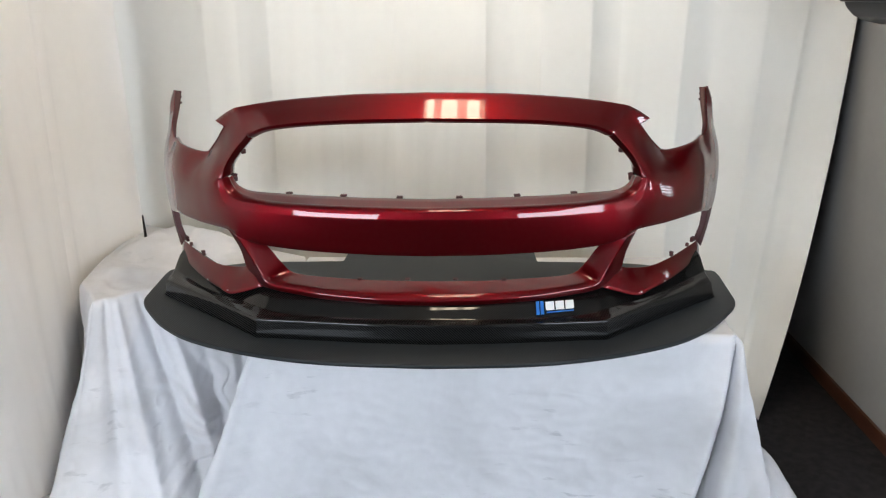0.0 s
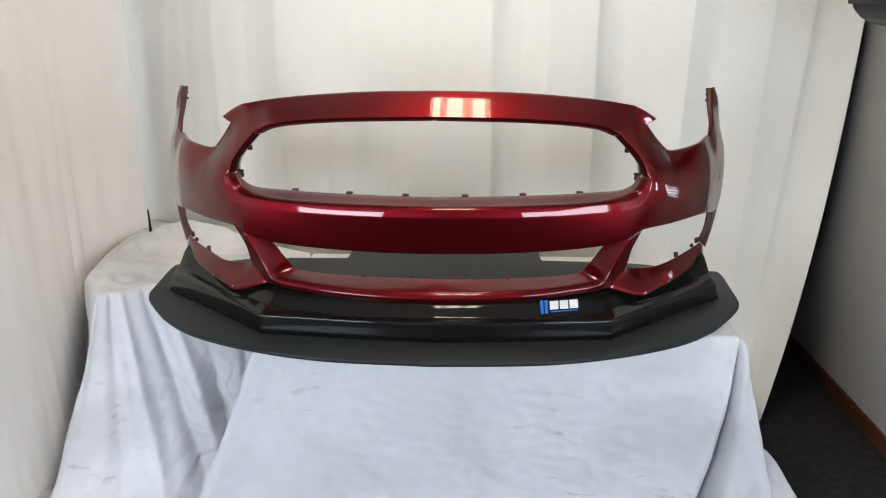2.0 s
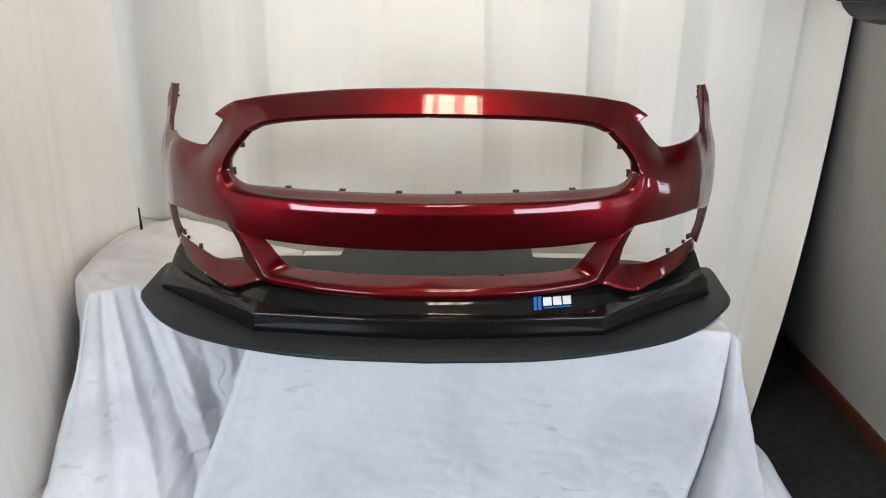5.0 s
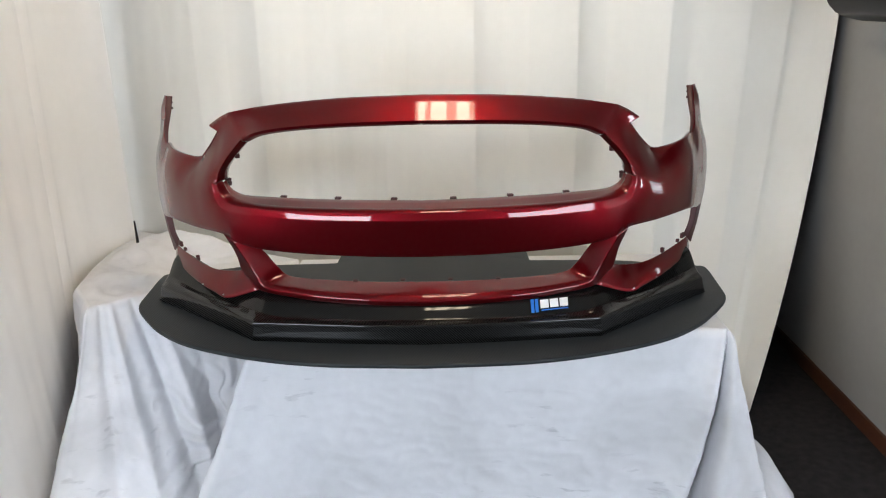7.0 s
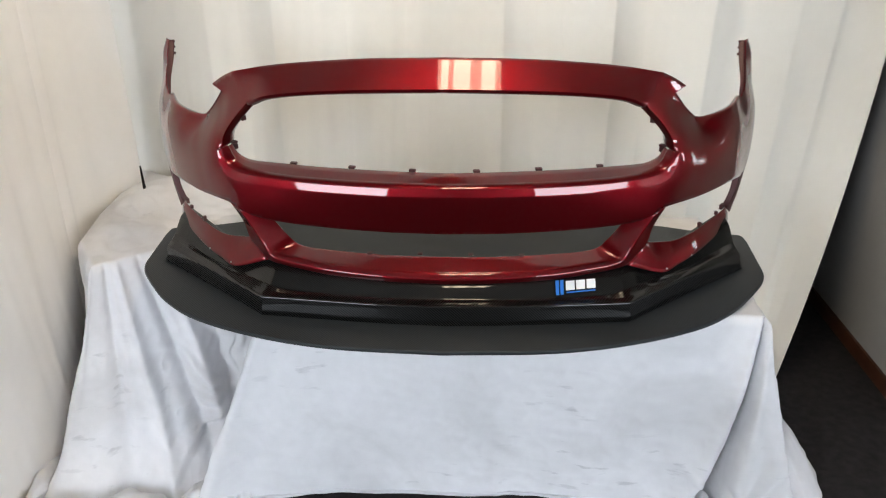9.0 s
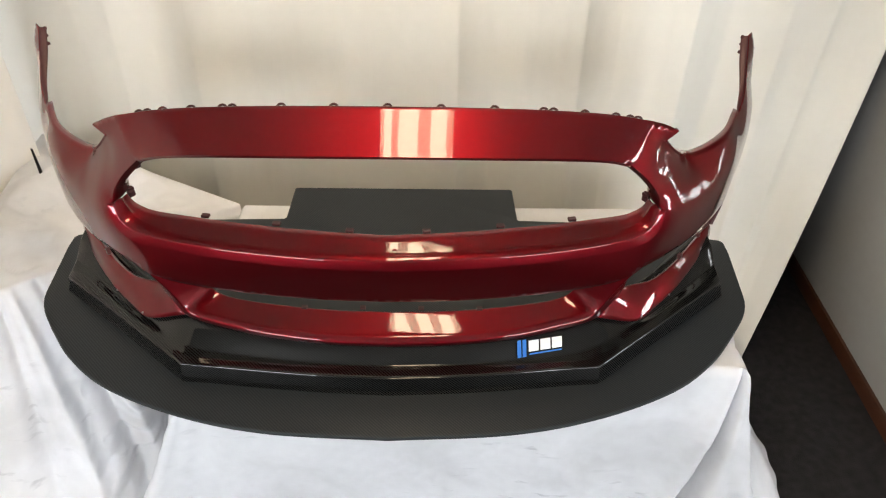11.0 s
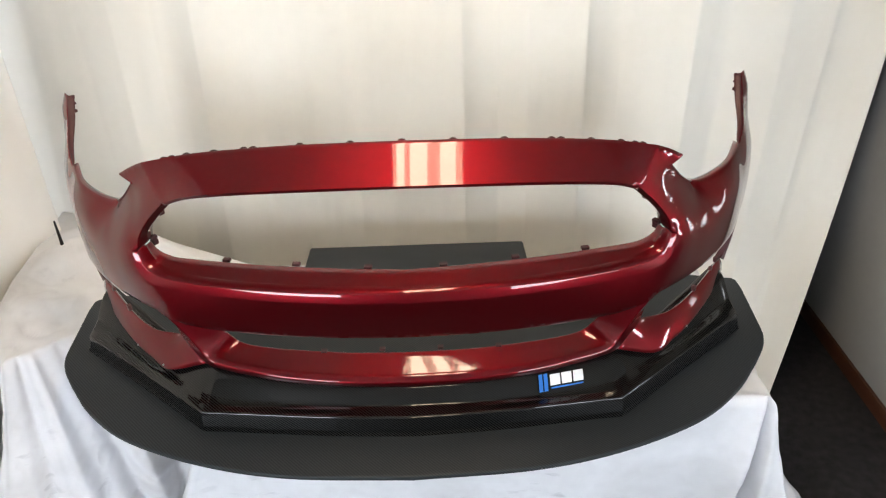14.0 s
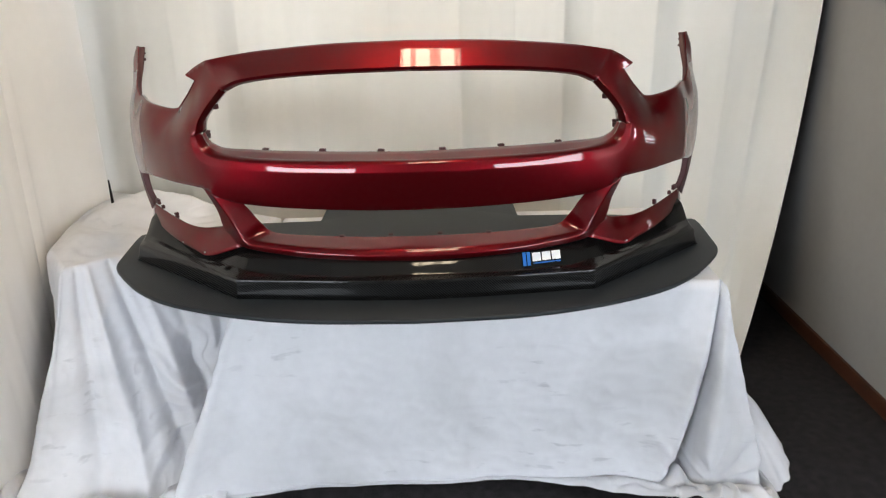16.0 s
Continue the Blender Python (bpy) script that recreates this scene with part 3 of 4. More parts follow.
def front_splitter():
    root = empty("front_splitter", CX, 0, PLATE_Z)
    front = catmull([(0, -0.362), (0.28, -0.345), (0.49, -0.298), (0.68, -0.218), (0.80, -0.125), (0.88, -0.030)], 40)
    corner = catmull([(0.88, -0.030), (0.925, 0.035), (0.946, 0.085), (0.952, 0.13)], 10)
    back = [(0.966, 0.30), (0.965, 0.345), (0.955, 0.358), (0.88, 0.372), (0.80, 0.392), (0.72, 0.42), (0.62, 0.437), (0.362, 0.446), (0.356, 0.452), (0.352, 0.606), (0.346, 0.612), (0, 0.612)]
    half = [tuple(p) for p in front] + [tuple(p) for p in corner[1:]] + back
    loop = half + [(-x, y) for x, y in half[-2:0:-1]]
    bm = bmesh.new()
    top = bm.faces.new([bm.verts.new((x, y, 0)) for x, y in loop])
    made = bmesh.ops.extrude_face_region(bm, geom=[top])
    for v in made["geom"]:
        if isinstance(v, bmesh.types.BMVert):
            v.co.z -= 0.014
    bmesh.ops.recalc_face_normals(bm, faces=bm.faces)
    edges = [e for e in bm.edges if e.calc_face_angle(0) > 1.0 and abs(e.verts[0].co.z - e.verts[1].co.z) < 0.001]
    bmesh.ops.bevel(bm, geom=edges, offset=0.0062, segments=4, affect="EDGES", profile=0.5)
    part("plate", bm, PLATE, root, "satin black flat splitter plate", smooth=35)

    # carbon air dam: foot, ridge, ledge, crease, face, top; the middle and the side share their end section
    end = [(0.497, -0.202, 0.0), (0.494, -0.196, 0.0555), (0.489, -0.172, 0.058), (0.484, -0.146, 0.064), (0.478, -0.106, 0.092), (0.465, -0.065, 0.112)]
    middle = [
        [(0, -0.242, 0.0), (0.18, -0.232, 0.0), (0.35, -0.216, 0.0), (0.43, -0.207, 0.0)],
        [(0, -0.238, 0.0565), (0.18, -0.228, 0.056), (0.35, -0.211, 0.056), (0.43, -0.202, 0.0555)],
        [(0, -0.212, 0.054), (0.18, -0.201, 0.053), (0.35, -0.185, 0.053), (0.43, -0.177, 0.054)],
        [(0, -0.197, 0.055), (0.18, -0.189, 0.054), (0.35, -0.170, 0.055), (0.43, -0.159, 0.057)],
        [(0, -0.168, 0.084), (0.18, -0.162, 0.084), (0.35, -0.140, 0.087), (0.43, -0.121, 0.089)],
        [(0, -0.130, 0.100), (0.18, -0.122, 0.102), (0.35, -0.098, 0.106), (0.42, -0.080, 0.110)],
    ]
    side = [
        [(0.560, -0.150, 0.0), (0.715, -0.024, 0.0), (0.878, 0.104, 0.0)],
        [(0.557, -0.145, 0.055), (0.711, -0.020, 0.054), (0.871, 0.108, 0.053)],
        [(0.548, -0.126, 0.060), (0.700, -0.002, 0.061), (0.866, 0.130, 0.062)],
        [(0.541, -0.108, 0.066), (0.690, 0.012, 0.054), (0.862, 0.158, 0.072)],
        [(0.530, -0.075, 0.090), (0.668, 0.046, 0.084), (0.855, 0.202, 0.112)],
        [(0.520, -0.045, 0.108), (0.648, 0.072, 0.100), (0.846, 0.252, 0.128)],
    ]
    trims = (0.004, 0.004, 0.003, 0.012)
    dam = bmesh.new()
    both_sides(dam, sheet_rows([c + [e] for c, e in zip(middle, end)], trims, 8)[::-1])
    outer = sheet_rows([[e] + c for c, e in zip(side, end)], trims, 8)
    both_sides(dam, outer[::-1])
    # end wall, rolled over from the ridge down to the plate
    tip = outer[:, -1]
    roll = tip + np.array([0.004, 0.003, 0.0])
    roll[:, 2] = np.maximum(0, roll[:, 2] - 0.003)
    wall = roll + np.array([0.012, 0.010, 0.0])
    wall[:, 2] = 0.0
    both_sides(dam, np.stack([tip, roll, roll * 0.5 + wall * 0.5, wall], 1)[::-1])
    ob = part("air_dam", dam, CARBON, root, "glossy twill carbon fibre air dam", smooth=28, weld=0.001)
    so = ob.modifiers.new("thick", "SOLIDIFY")
    so.thickness, so.offset = 0.003, -1

    # sticker on the dam's sloped face: two blue bars, three white blocks, a thin blue bar below
    o, u, v = Vector((0.298, -0.1480, 0.0855)), Vector((0.975, 0.205, 0.006)).normalized(), Vector((0.02, -0.70, -0.715)).normalized()
    nrm = v.cross(u)

    def flat(name, quads, mat, parent, label=""):
        bm = bmesh.new()
        for q in quads:
            lo = [o + u * a + v * b + nrm * 0.0068 for a, b in q]
            hi = [p + nrm * 0.0004 for p in lo]
            vs = [bm.verts.new(p) for p in lo + hi]
            n = len(q)
            bm.faces.new(vs[n:])
            for k in range(n):
                bm.faces.new((vs[k], vs[(k + 1) % n], vs[n + (k + 1) % n], vs[n + k]))
        bmesh.ops.recalc_face_normals(bm, faces=bm.faces)
        return part(name, bm, mat, parent, label, smooth=0)

    def rect(a0, a1, b0, b1):
        return [(a0, b0), (a1, b0), (a1, b1), (a0, b1)]

    sticker = flat("sticker", [rect(0.030, 0.110, 0.030, 0.0335)], BLUE, root, "blue and white vinyl sticker")
    for a in (0.0, 0.0125):
        flat("blue_bar", [rect(a, a + 0.0095, -0.004, 0.037)], BLUE, sticker)
    for k in range(3):
        a = 0.028 + k * 0.029
        flat("white_block", [rect(a, a + 0.025, 0.0, 0.026)], WHITE_VINYL, sticker)
    return tagged(root, "black front splitter with glossy carbon air dam on tablecloth", "car splitter")


front_splitter()


# ---- the bumper ----
PLAN = catmull([(0, -0.196), (0.16, -0.187), (0.33, -0.165), (0.45, -0.142), (0.525, -0.122), (0.578, -0.102), (0.622, -0.074), (0.66, -0.042), (0.71, 0.006), (0.77, 0.080), (0.83, 0.164), (0.886, 0.262), (0.932, 0.355), (0.960, 0.430)], 600)
PLAN_S = np.r_[0, np.cumsum(np.linalg.norm(np.diff(PLAN, axis=0), axis=1))]
_t = np.gradient(PLAN, axis=0)
PLAN_N = np.stack([_t[:, 1], -_t[:, 0]], 1) / np.linalg.norm(_t, axis=1)[:, None]


def to_plan(p):
    """(x, y, z) to (way along the plan, height, distance in front of it)."""
    p = np.asarray(p, float)
    k = np.argmin(((p[:, None, :2] - PLAN[None]) ** 2).sum(-1), axis=1)
    d = ((p[:, :2] - PLAN[k]) * PLAN_N[k]).sum(-1)
    return np.c_[PLAN_S[k], p[:, 2], d]


def from_plan(q):
    x, y, nx, ny = (np.interp(q[:, 0], PLAN_S, c) for c in (*PLAN.T, *PLAN_N.T))
    return np.c_[x + nx * q[:, 2], y + ny * q[:, 2], q[:, 1]]


def stretched(nodes, ease):
    """A smooth sheet of distance over (way, height), held by the nodes as firmly as their ease is small."""
    a = nodes[:, :2]

    def kernel(u, v):
        r2 = ((u[:, None] - v[None]) ** 2).sum(-1)
        return 0.5 * r2 * np.log(r2 + 1e-9)

    n = len(a)
    m = np.zeros((n + 3, n + 3))
    m[:n, :n] = kernel(a, a) + np.diag(ease)
    m[:n, n:] = np.c_[np.ones(n), a]
    m[n:, :n] = m[:n, n:].T
    w = np.linalg.solve(m, np.r_[nodes[:, 2], 0, 0, 0])
    return lambda q: kernel(q[:, :2], a) @ w[:n] + np.c_[np.ones(len(q)), q[:, :2]] @ w[n:]


def inside(q, loop):
    hit = np.zeros(len(q), bool)
    for (x0, y0), (x1, y1) in zip(loop, np.roll(loop, -1, axis=0)):
        cross = ((y0 > q[:, 1]) != (y1 > q[:, 1])) & (q[:, 0] < (x1 - x0) * (q[:, 1] - y0) / (y1 - y0 + 1e-12) + x0)
        hit ^= cross
    return hit


def bumper_cover():
    base = PLATE_Z + 0.08
    root = empty("bumper_cover", CX, 0, base)
    drop = (0, 0, -base)
    bm = bmesh.new()

    def sheet(curves, trims=None, k=6, steps=3, arc=6):
        both_sides(bm, sheet_rows(curves, trims or (0,) * 9, k, steps, arc), drop)

    # upper strip over the grille opening
    TOP = [(0, -0.075, 1.3705), (0.20, -0.069, 1.366), (0.35, -0.057, 1.355), (0.45, -0.049, 1.344), (0.541, -0.047, 1.329)]
    MID = [(0, -0.121, 1.346), (0.20, -0.115, 1.3415), (0.345, -0.102, 1.331), (0.445, -0.091, 1.3185), (0.518, -0.0785, 1.2965)]
    GT = [(0, -0.170, 1.315), (0.20, -0.164, 1.311), (0.34, -0.150, 1.302), (0.44, -0.132, 1.2875), (0.495, -0.110, 1.264)]
    GTB = [(0, -0.151, 1.300), (0.20, -0.145, 1.296), (0.338, -0.130, 1.287), (0.432, -0.112, 1.273), (0.482, -0.090, 1.252)]
    strip = sheet_rows([TOP, MID, GT], (0.03,), 8, 3, 6)
    both_sides(bm, strip, drop)
    sheet([shifted(TOP, 0, 0.018, -0.010), shifted(TOP, 0, 0.003, -0.001), TOP], (0.001,), 8, 2, 3)
    sheet([GT, shifted(GT, -0.001, 0.003, -0.008), GTB, shifted(GTB, -0.004, 0.03, 0.002)], (0.004, 0.004), 8, 2, 4)

    # the face: one smooth skin from the beam into the cheek, the pillar beside the headlight and the fin
    BSL = [(0, -0.1935, 1.047), (0.155, -0.1845, 1.046), (0.32, -0.1635, 1.047), (0.44, -0.1405, 1.050), (0.525, -0.121, 1.055), (0.572, -0.107, 1.069), (0.592, -0.0955, 1.095), (0.598, -0.085, 1.137)]
    CREST = [(0, -0.189, 1.067), (0.155, -0.179, 1.067), (0.32, -0.158, 1.068), (0.44, -0.136, 1.071), (0.52, -0.117, 1.077), (0.558, -0.104, 1.087), (0.577, -0.095, 1.106), (0.587, -0.083, 1.136)]
    STEP = [(0, -0.169, 1.0755), (0.155, -0.159, 1.0755), (0.32, -0.137, 1.076), (0.44, -0.113, 1.079), (0.513, -0.093, 1.087), (0.546, -0.080, 1.097), (0.562, -0.070, 1.112), (0.574, -0.063, 1.137)]
    BACK = [(0, -0.122, 1.088), (0.155, -0.108, 1.088), (0.32, -0.085, 1.0885), (0.44, -0.064, 1.091), (0.515, -0.050, 1.094), (0.545, -0.046, 1.104), (0.560, -0.046, 1.118), (0.568, -0.048, 1.138)]
    GS = [(0.495, -0.110, 1.264), (0.541, -0.092, 1.217), (0.575, -0.082, 1.172), (0.587, -0.083, 1.136)]
    PIL = [(0.664, 0.056, 1.186), (0.640, 0.022, 1.206), (0.612, -0.006, 1.234), (0.577, -0.036, 1.276)]
    HOOK_LOW = [(0.577, -0.036, 1.276), (0.590, -0.028, 1.281), (0.609, -0.016, 1.290)]
    HOOK_TOP = [(0.609, -0.016, 1.290), (0.575, -0.031, 1.312), (0.541, -0.047, 1.329)]
    CT = [(0.664, 0.056, 1.186), (0.690, 0.066, 1.181), (0.738, 0.097, 1.184), (0.790, 0.148, 1.190), (0.838, 0.235, 1.196)]
    FI = [(0.838, 0.235, 1.196), (0.863, 0.290, 1.226), (0.872, 0.345, 1.276), (0.875, 0.384, 1.328)]
    FO = [(0.917, 0.385, 1.205), (0.912, 0.394, 1.245), (0.906, 0.402, 1.290), (0.891, 0.405, 1.328)]
    REAR = [(0.926, 0.335, 0.937), (0.938, 0.352, 0.985), (0.942, 0.364, 1.060), (0.936, 0.371, 1.130), (0.926, 0.379, 1.172), (0.917, 0.385, 1.205)]
    BB = [(0, -0.169, 0.935), (0.16, -0.164, 0.937), (0.33, -0.150, 0.943), (0.44, -0.136, 0.951), (0.50, -0.127, 0.960), (0.545, -0.118, 0.975), (0.568, -0.108, 0.990)]
    CB = [(0.568, -0.108, 0.990), (0.600, -0.089, 0.9935), (0.640, -0.058, 0.992), (0.690, -0.014, 0.989), (0.760, 0.062, 0.983), (0.835, 0.165, 0.968), (0.886, 0.258, 0.945), (0.907, 0.300, 0.939), (0.926, 0.335, 0.937)]
    crease = strip[:, -1][::-1]
    run = [through_points(c, 6) for c in (BB, CB, REAR, FO)] + [np.array([FO[-1], FI[-1]])] + [through_points(c, 6) for c in (FI[::-1], CT[::-1], PIL, HOOK_LOW, HOOK_TOP)]
    run += [crease[::-1], through_points(GS, 6), np.array([GS[-1], BSL[-1]]), through_points(BSL[::-1], 6)]
    loop = np.vstack([c[:-1] for c in run[:-1]] + [run[-1]])
    edge = to_plan(loop)
    inner = [(0, -0.189, 1.020), (0, -0.182, 0.985), (0.16, -0.180, 1.019), (0.16, -0.174, 0.985), (0.33, -0.160, 1.020), (0.33, -0.158, 0.986), (0.45, -0.145, 1.022), (0.45, -0.143, 0.988), (0.53, -0.124, 1.030), (0.58, -0.104, 1.050),
             (0.624, -0.070, 1.118), (0.660, -0.036, 1.129), (0.706, 0.010, 1.137), (0.766, 0.076, 1.142), (0.828, 0.161, 1.146), (0.881, 0.262, 1.148),
             (0.618, -0.080, 1.056), (0.656, -0.049, 1.060), (0.704, 0.000, 1.064), (0.768, 0.076, 1.068), (0.830, 0.160, 1.071), (0.888, 0.264, 1.073)]
    held = edge[::2]
    skin = stretched(np.vstack([held, to_plan(inner)]), np.r_[np.full(len(held), 2e-5), np.full(len(inner), 6e-3)])
    step = 0.0085
    gs, gz = np.meshgrid(np.arange(step / 2, PLAN_S[-1], step), np.arange(0.92, 1.34, step))
    grid = np.c_[gs.ravel(), gz.ravel()]
    grid[:, 0] += 0.5 * step * (np.round(grid[:, 1] / step) % 2)
    grid = grid[inside(grid, edge[:, :2])]
    dense = np.vstack([edge[:, :2], (edge[:, :2] + np.roll(edge[:, :2], -1, axis=0)) / 2])
    grid = grid[np.sqrt(((grid[:, None] - dense[None]) ** 2).sum(-1)).min(1) > 0.006]
    # columns that carry the middle line, so that both halves meet
    flat = np.vstack([edge[:, :2], grid])
    mid = np.linspace(edge[-1, 1], edge[0, 1], 12)[1:-1]
    ring = len(edge)
    flat = np.vstack([flat, np.c_[np.zeros(len(mid)), mid]])
    order = list(range(ring)) + list(range(len(flat) - len(mid), len(flat)))
    vs2, _, tris, orig, _, _ = geometry.delaunay_2d_cdt([Vector(p) for p in flat], [(a, b) for a, b in zip(order, order[1:] + order[:1])], [], 1, 1e-6)
    q = np.array([tuple(v) for v in vs2])
    place = from_plan(np.c_[q, skin(q)])
    for k, o in enumerate(orig):
        for i in o:
            if i < ring:
                place[k] = loop[i]
    place[np.abs(q[:, 0]) < 1e-5, 0] = 0.0
    for sgn in (1, -1):
        new_vs = [bm.verts.new((sgn * x, y, z - base)) for x, y, z in place]
        for t in tris:
            c = [new_vs[i] for i in t]
            n = (c[1].co - c[0].co).cross(c[2].co - c[0].co)
            out = np.array([0.5 * sgn * np.clip(c[0].co.x * sgn, 0, 1) ** 2, -0.5, 0.05])
            bm.faces.new(c if n.x * out[0] + n.y * out[1] + n.z * out[2] > 0 else c[::-1])

    # rolled bezel round the grille opening, stepped back into the opening
    k6 = [through_points(c, 6) for c in (BSL, CREST, STEP, BACK)]
    low, top, stp, bck = k6
    ctl = low * 0.5 + top * 0.5 + np.array([0, -0.0010, 0.0]) * np.linspace(1, 0.5, len(low))[:, None]
    rows = [low * (1 - v) ** 2 + ctl * 2 * v * (1 - v) + top * v**2 for v in (0, 0.07, 0.3, 0.6, 0.93, 1)]
    c2 = top * 0.72 + stp * 0.28 + np.array([0, 0, 0.005])
    rows += [top * (1 - v) ** 2 + c2 * 2 * v * (1 - v) + stp * v**2 for v in np.linspace(0, 1, 5)[1:]]
    rows += [stp + np.array([0, 0.001, -0.0018])] + [stp * (1 - v) + bck * v + np.array([0, 0.001, -0.0018]) for v in (0.3, 0.6, 0.97)] + [bck + np.array([0, 0.003, -0.003]), bck + np.array([0, 0.004, -0.010])]
    both_sides(bm, np.array(rows)[::-1], drop)
    # inner edge of the pillar
    GSB = [(0.484, -0.090, 1.254), (0.528, -0.072, 1.210), (0.562, -0.058, 1.169), (0.572, -0.050, 1.138)]
    sheet([GS, shifted(GS, -0.003, 0.002, -0.001), GSB, shifted(GSB, -0.001, 0.03, 0.0)], (0.003, 0.003), 6, 2, 4)
    # turned-back edges of the headlight cut-out, and the beam's foot
    sheet([shifted(PIL, 0.004, 0.022, -0.004), shifted(PIL, 0.002, 0.004, 0.0), PIL], (0.002,), 6, 2, 3)
    sheet([shifted(HOOK_LOW, 0.0, 0.020, -0.004), shifted(HOOK_LOW, 0.0, 0.003, 0), HOOK_LOW], (0.002,), 6, 2, 3)
    sheet([shifted(CT, -0.004, 0.024, -0.002), shifted(CT, -0.001, 0.006, 0.003), CT], (0.004,), 6, 2, 4)
    sheet([BB + CB[1:], shifted(BB + CB[1:], -0.0005, 0.003, -0.002), shifted(BB + CB[1:], -0.002, 0.030, 0.006)], (0.003,), 6, 2, 4)
    FF = [(0.838, 0.247, 1.203), (0.853, 0.302, 1.230), (0.857, 0.355, 1.276), (0.860, 0.392, 1.324)]

    # lower lip, carried up into the strut beside the lower opening
    LF = [(0, -0.098, 0.834), (0.15, -0.092, 0.834), (0.30, -0.074, 0.836), (0.385, -0.057, 0.838), (0.422, -0.047, 0.845), (0.440, -0.045, 0.862), (0.456, -0.050, 0.885), (0.473, -0.061, 0.918), (0.500, -0.084, 0.965)]
    LC = [(0, -0.174, 0.801), (0.15, -0.169, 0.804), (0.30, -0.150, 0.810), (0.39, -0.128, 0.816), (0.450, -0.113, 0.821), (0.484, -0.103, 0.832), (0.503, -0.099, 0.866), (0.524, -0.101, 0.912), (0.556, -0.108, 0.976)]
    LB = [(0, -0.165, 0.783), (0.15, -0.160, 0.786), (0.30, -0.143, 0.792), (0.39, -0.123, 0.799), (0.455, -0.106, 0.805), (0.504, -0.086, 0.815), (0.552, -0.048, 0.850), (0.566, -0.054, 0.915), (0.582, -0.090, 0.986)]
    rise = (0.0085, 0.0085, 0.008, 0.008, 0.007, 0.004, 0.001, 0.0, 0.0)
    LS = [tuple(np.array(p) * 0.16 + np.array(q) * 0.84 + np.array((0, 0, r))) for p, q, r in zip(LF, LC, rise)]
    sheet([shifted(LF, 0, 0.010, -0.008), LF, LS, LC, LB, shifted(LB, -0.006, 0.025, 0.0)], (0.003, 0.006, 0.006, 0.004), 6, 4, 6)
    # blade under the fog lamp opening, with a rolled front lip
    FB = [(0.552, -0.040, 0.862), (0.585, -0.008, 0.846), (0.650, 0.020, 0.840), (0.720, 0.083, 0.840), (0.800, 0.178, 0.842), (0.857, 0.250, 0.845)]
    FL = [(0.500, -0.087, 0.822), (0.600, -0.066, 0.787), (0.655, -0.024, 0.790), (0.722, 0.040, 0.796), (0.804, 0.146, 0.801), (0.870, 0.252, 0.808)]
    FM = [tuple(0.5 * np.array(p) + 0.5 * np.array(q) + np.array((0.001, -0.003, 0.003))) for p, q in zip(FB, FL)]
    FE = [(0.494, -0.090, 0.812), (0.600, -0.068, 0.778), (0.655, -0.025, 0.782), (0.722, 0.039, 0.788), (0.804, 0.143, 0.794), (0.871, 0.251, 0.800)]
    sheet([shifted(FB, 0, 0.018, -0.016), FB, FM, FL, FE, shifted(FE, -0.006, 0.03, 0.002)], (0.005, 0.03, 0.004, 0.003), 6, 3, 5)
    bmesh.ops.remove_doubles(bm, verts=bm.verts, dist=0.0007)
    shell = part("shell", bm, PAINT, root, "glossy metallic candy red painted shell", smooth=52)
    so = shell.modifiers.new("thick", "SOLIDIFY")
    so.thickness, so.offset = 0.003, -1

    def flange(name, curves, label):
        for sgn in (1, -1):
            f = bmesh.new()
            r = sheet_rows(curves, (0.004,) * 9, 6, 3, 4) + np.array(drop)
            r[:, :, 0] *= sgn
            grid_faces(f, r, flip=sgn > 0)
            ob = part(name, f, RAW, root, label, smooth=42)
            so = ob.modifiers.new("thick", "SOLIDIFY")
            so.thickness, so.offset = 0.003, -1

    flange("fin_flange", [FF, FI], "dull unpainted inner edge of the fin")
    flange("fog_flange", [[(0.850, 0.262, 0.847), (0.866, 0.268, 0.893), (0.874, 0.280, 0.946)], [(0.862, 0.254, 0.838), (0.882, 0.262, 0.890), (0.891, 0.272, 0.944)], [(0.884, 0.282, 0.815), (0.906, 0.306, 0.876), (0.924, 0.332, 0.938)]], "dull dark red rear edge of the fog lamp opening")

    # moulded clips along the edges
    def eyelet(x, y, z, lean):
        b = bmesh.new()
        ring = []
        for i in range(14):
            a = 2 * math.pi * i / 14
            ring.append([(math.cos(a) * (0.0075 + 0.0026 * math.cos(q)), math.sin(a) * (0.0075 + 0.0026 * math.cos(q)), 0.0026 * math.sin(q)) for q in np.linspace(0, 2 * math.pi, 7)])
        grid_faces(b, np.array(ring + ring[:1]))
        bmesh.ops.remove_doubles(b, verts=b.verts, dist=0.0002)
        bmesh.ops.transform(b, matrix=pose(x, y, z - base, lean, 0, 0), verts=b.verts)
        part("eyelet", b, RAW, root)

    for x in (-0.502, -0.484, -0.452, -0.392, -0.327, -0.307, -0.207, -0.102, 0.005, 0.111, 0.218, 0.318, 0.338, 0.403, 0.468, 0.498, 0.515):
        a = abs(x)
        at = [float(np.interp(a, [p[0] for p in TOP], [p[k] for p in TOP])) for k in (1, 2)]
        eyelet(x, at[0] + 0.019, at[1] - 0.0115, 18)

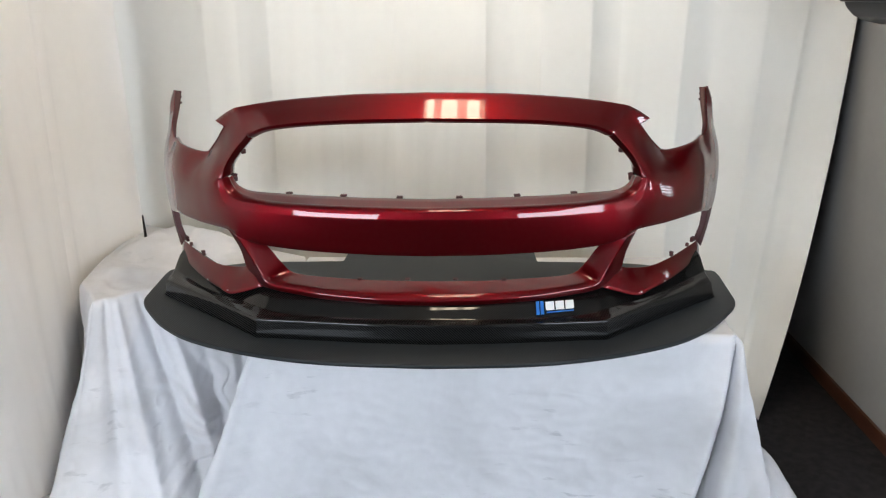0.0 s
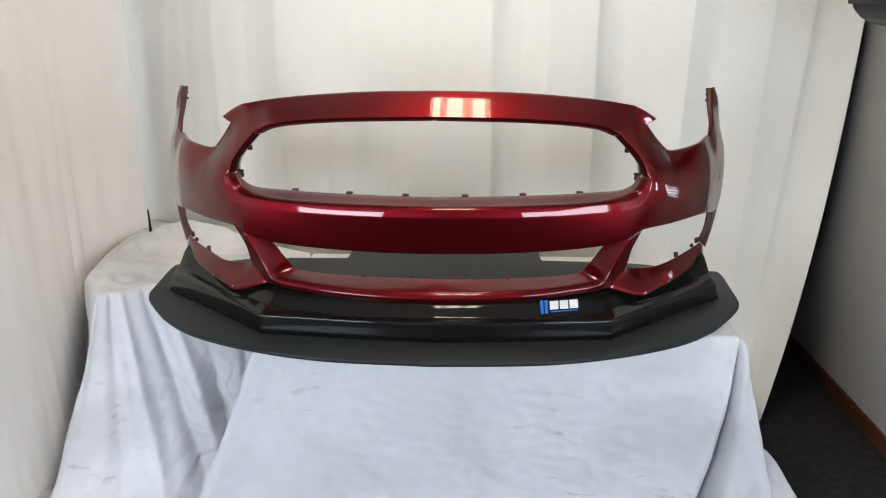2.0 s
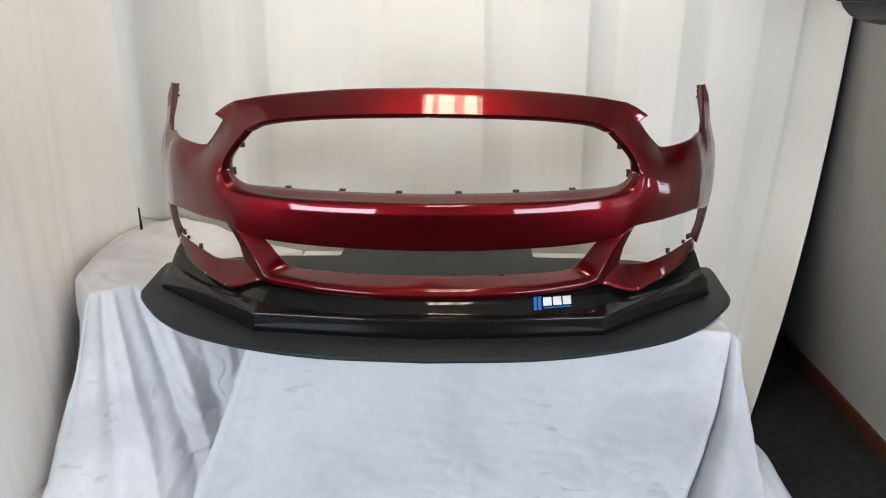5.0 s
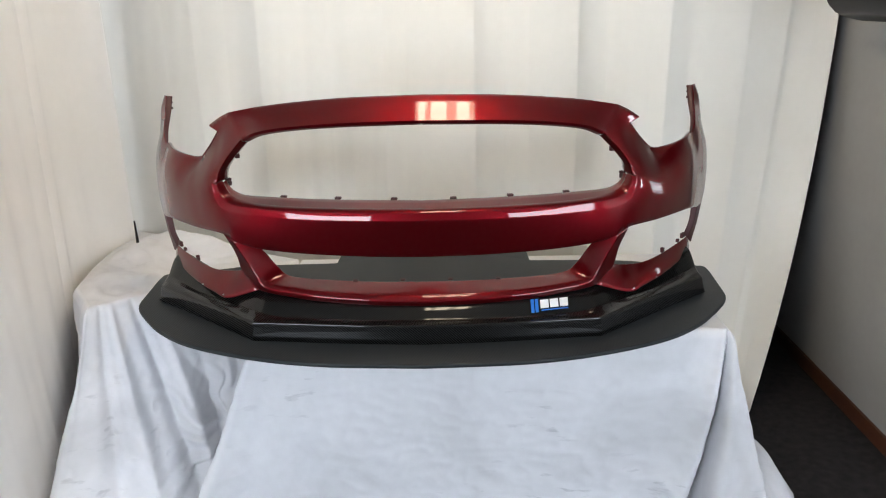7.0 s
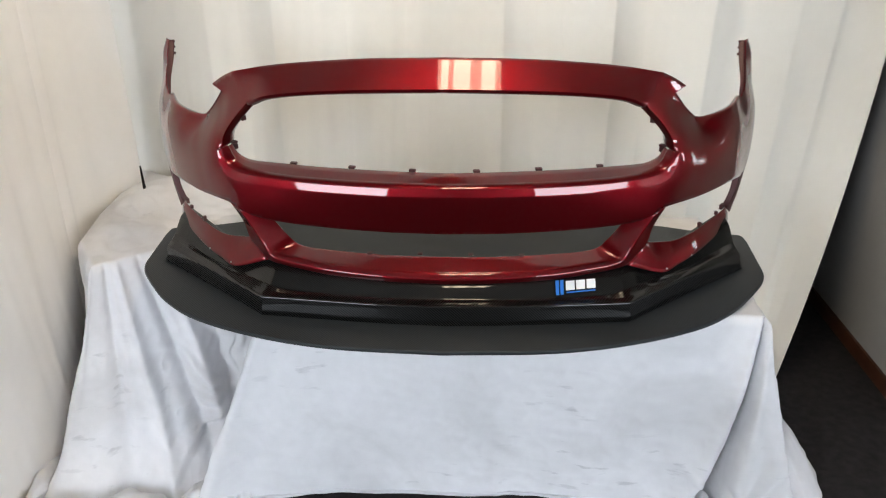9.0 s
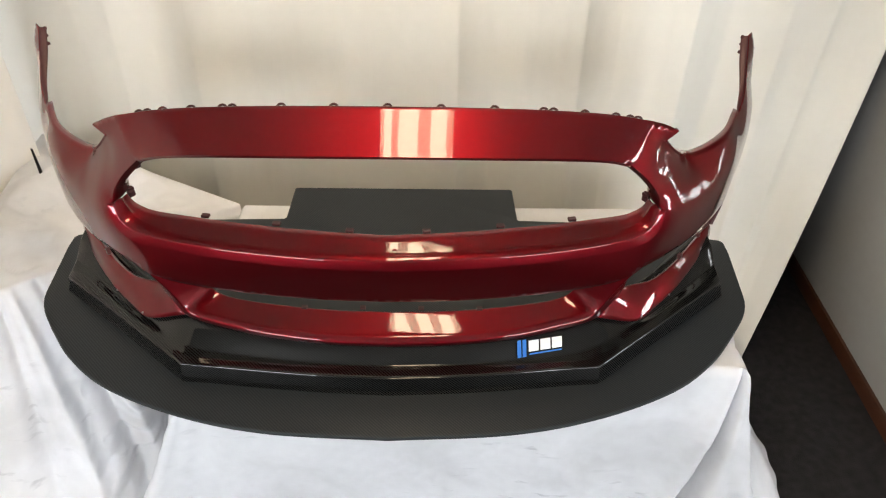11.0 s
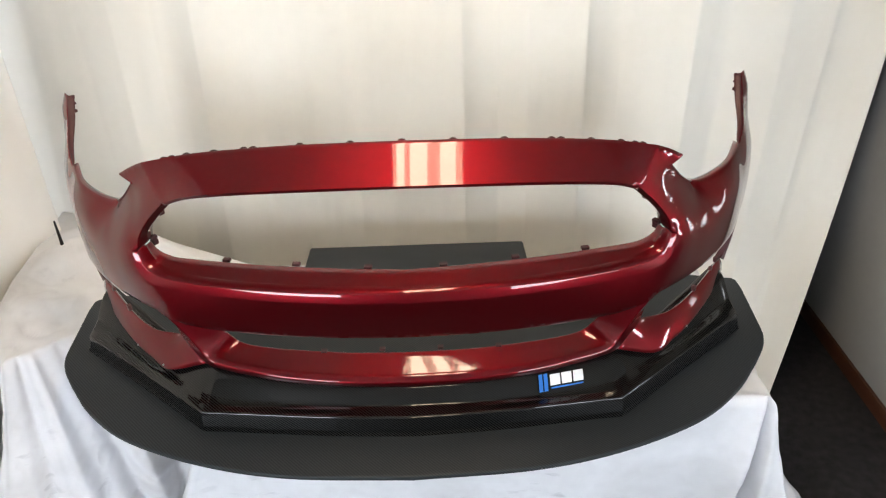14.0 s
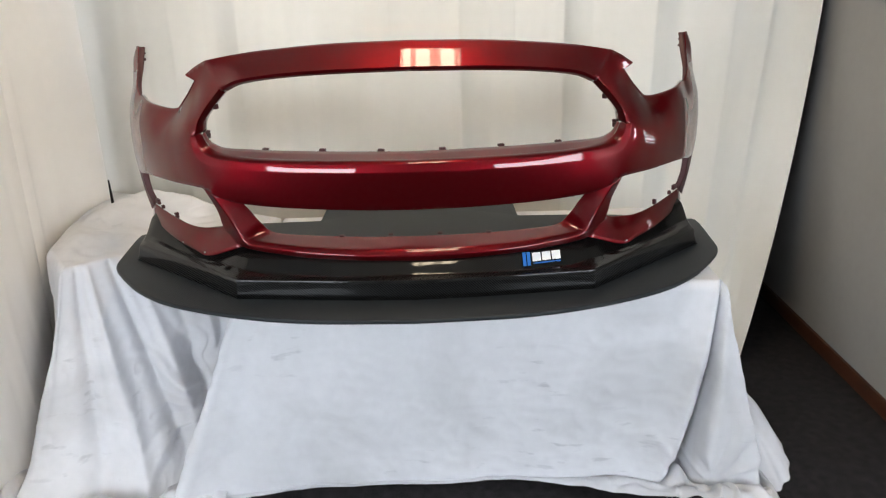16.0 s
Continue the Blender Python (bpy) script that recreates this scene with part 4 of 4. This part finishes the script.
    def tab(x, y, z, w, d, h, turn=0.0, teeth=0):
        b = box_bm(-w / 2, w / 2, -d / 2, d / 2, -h / 2, h / 2, min(w, d, h) * 0.2, 1)
        for i in range(teeth):
            box_bm(-w / 2 + i * w / teeth, -w / 2 + (i + 0.55) * w / teeth, -d / 2, d / 2, h / 2, h / 2 + 0.006, bm=b)
        bmesh.ops.transform(b, matrix=pose(x, y, z - base, 0, 0, turn), verts=b.verts)
        part("clip", b, RAW, root, smooth=0)

    for x, y in ((0.083, -0.108), (0.244, -0.087), (0.405, -0.060)):
        for s in (1, -1):
            tab(s * x, y + 0.003, 1.0865, 0.018, 0.012, 0.007, s * 8)
    for s in (1, -1):
        tab(s * 0.570, -0.024, 1.122, 0.014, 0.016, 0.016, s * 40, 2)
        tab(s * 0.533, -0.036, 1.204, 0.010, 0.014, 0.014, s * 40)
        tab(s * 0.452, -0.050, 0.930, 0.010, 0.014, 0.014, s * 30)
        tab(s * 0.838, 0.228, 0.853, 0.024, 0.010, 0.010, s * 50, 3)
        tab(s * 0.810, 0.190, 0.850, 0.010, 0.010, 0.012, s * 50)
        tab(s * 0.738, 0.102, 0.846, 0.013, 0.010, 0.010, s * 48, 2)
        tab(s * 0.864, 0.390, 1.322, 0.008, 0.008, 0.008, s * 30)
        tab(s * 0.863, 0.384, 1.306, 0.008, 0.008, 0.006, s * 30)
        tab(s * 0.862, 0.378, 1.288, 0.009, 0.008, 0.008, s * 30)
        for x in (0.07, 0.21):
            tab(s * x, -0.085, 0.836, 0.014, 0.012, 0.005)
    for x, y, z in ((0.702, 0.017, 0.792), (0.617, -0.057, 0.786)):
        for s in (1, -1):
            b = bmesh.new()
            bmesh.ops.create_cone(b, cap_ends=True, segments=12, radius1=0.0030, radius2=0.0022, depth=0.003, matrix=pose(s * x, y, z - base, 70, 0, s * 42))
            part("screw_head", b, SCREW, root, "small dull metal screw head")
    return tagged(root, "glossy dark red car bumper cover on black splitter", "car bumper")


bumper_cover()
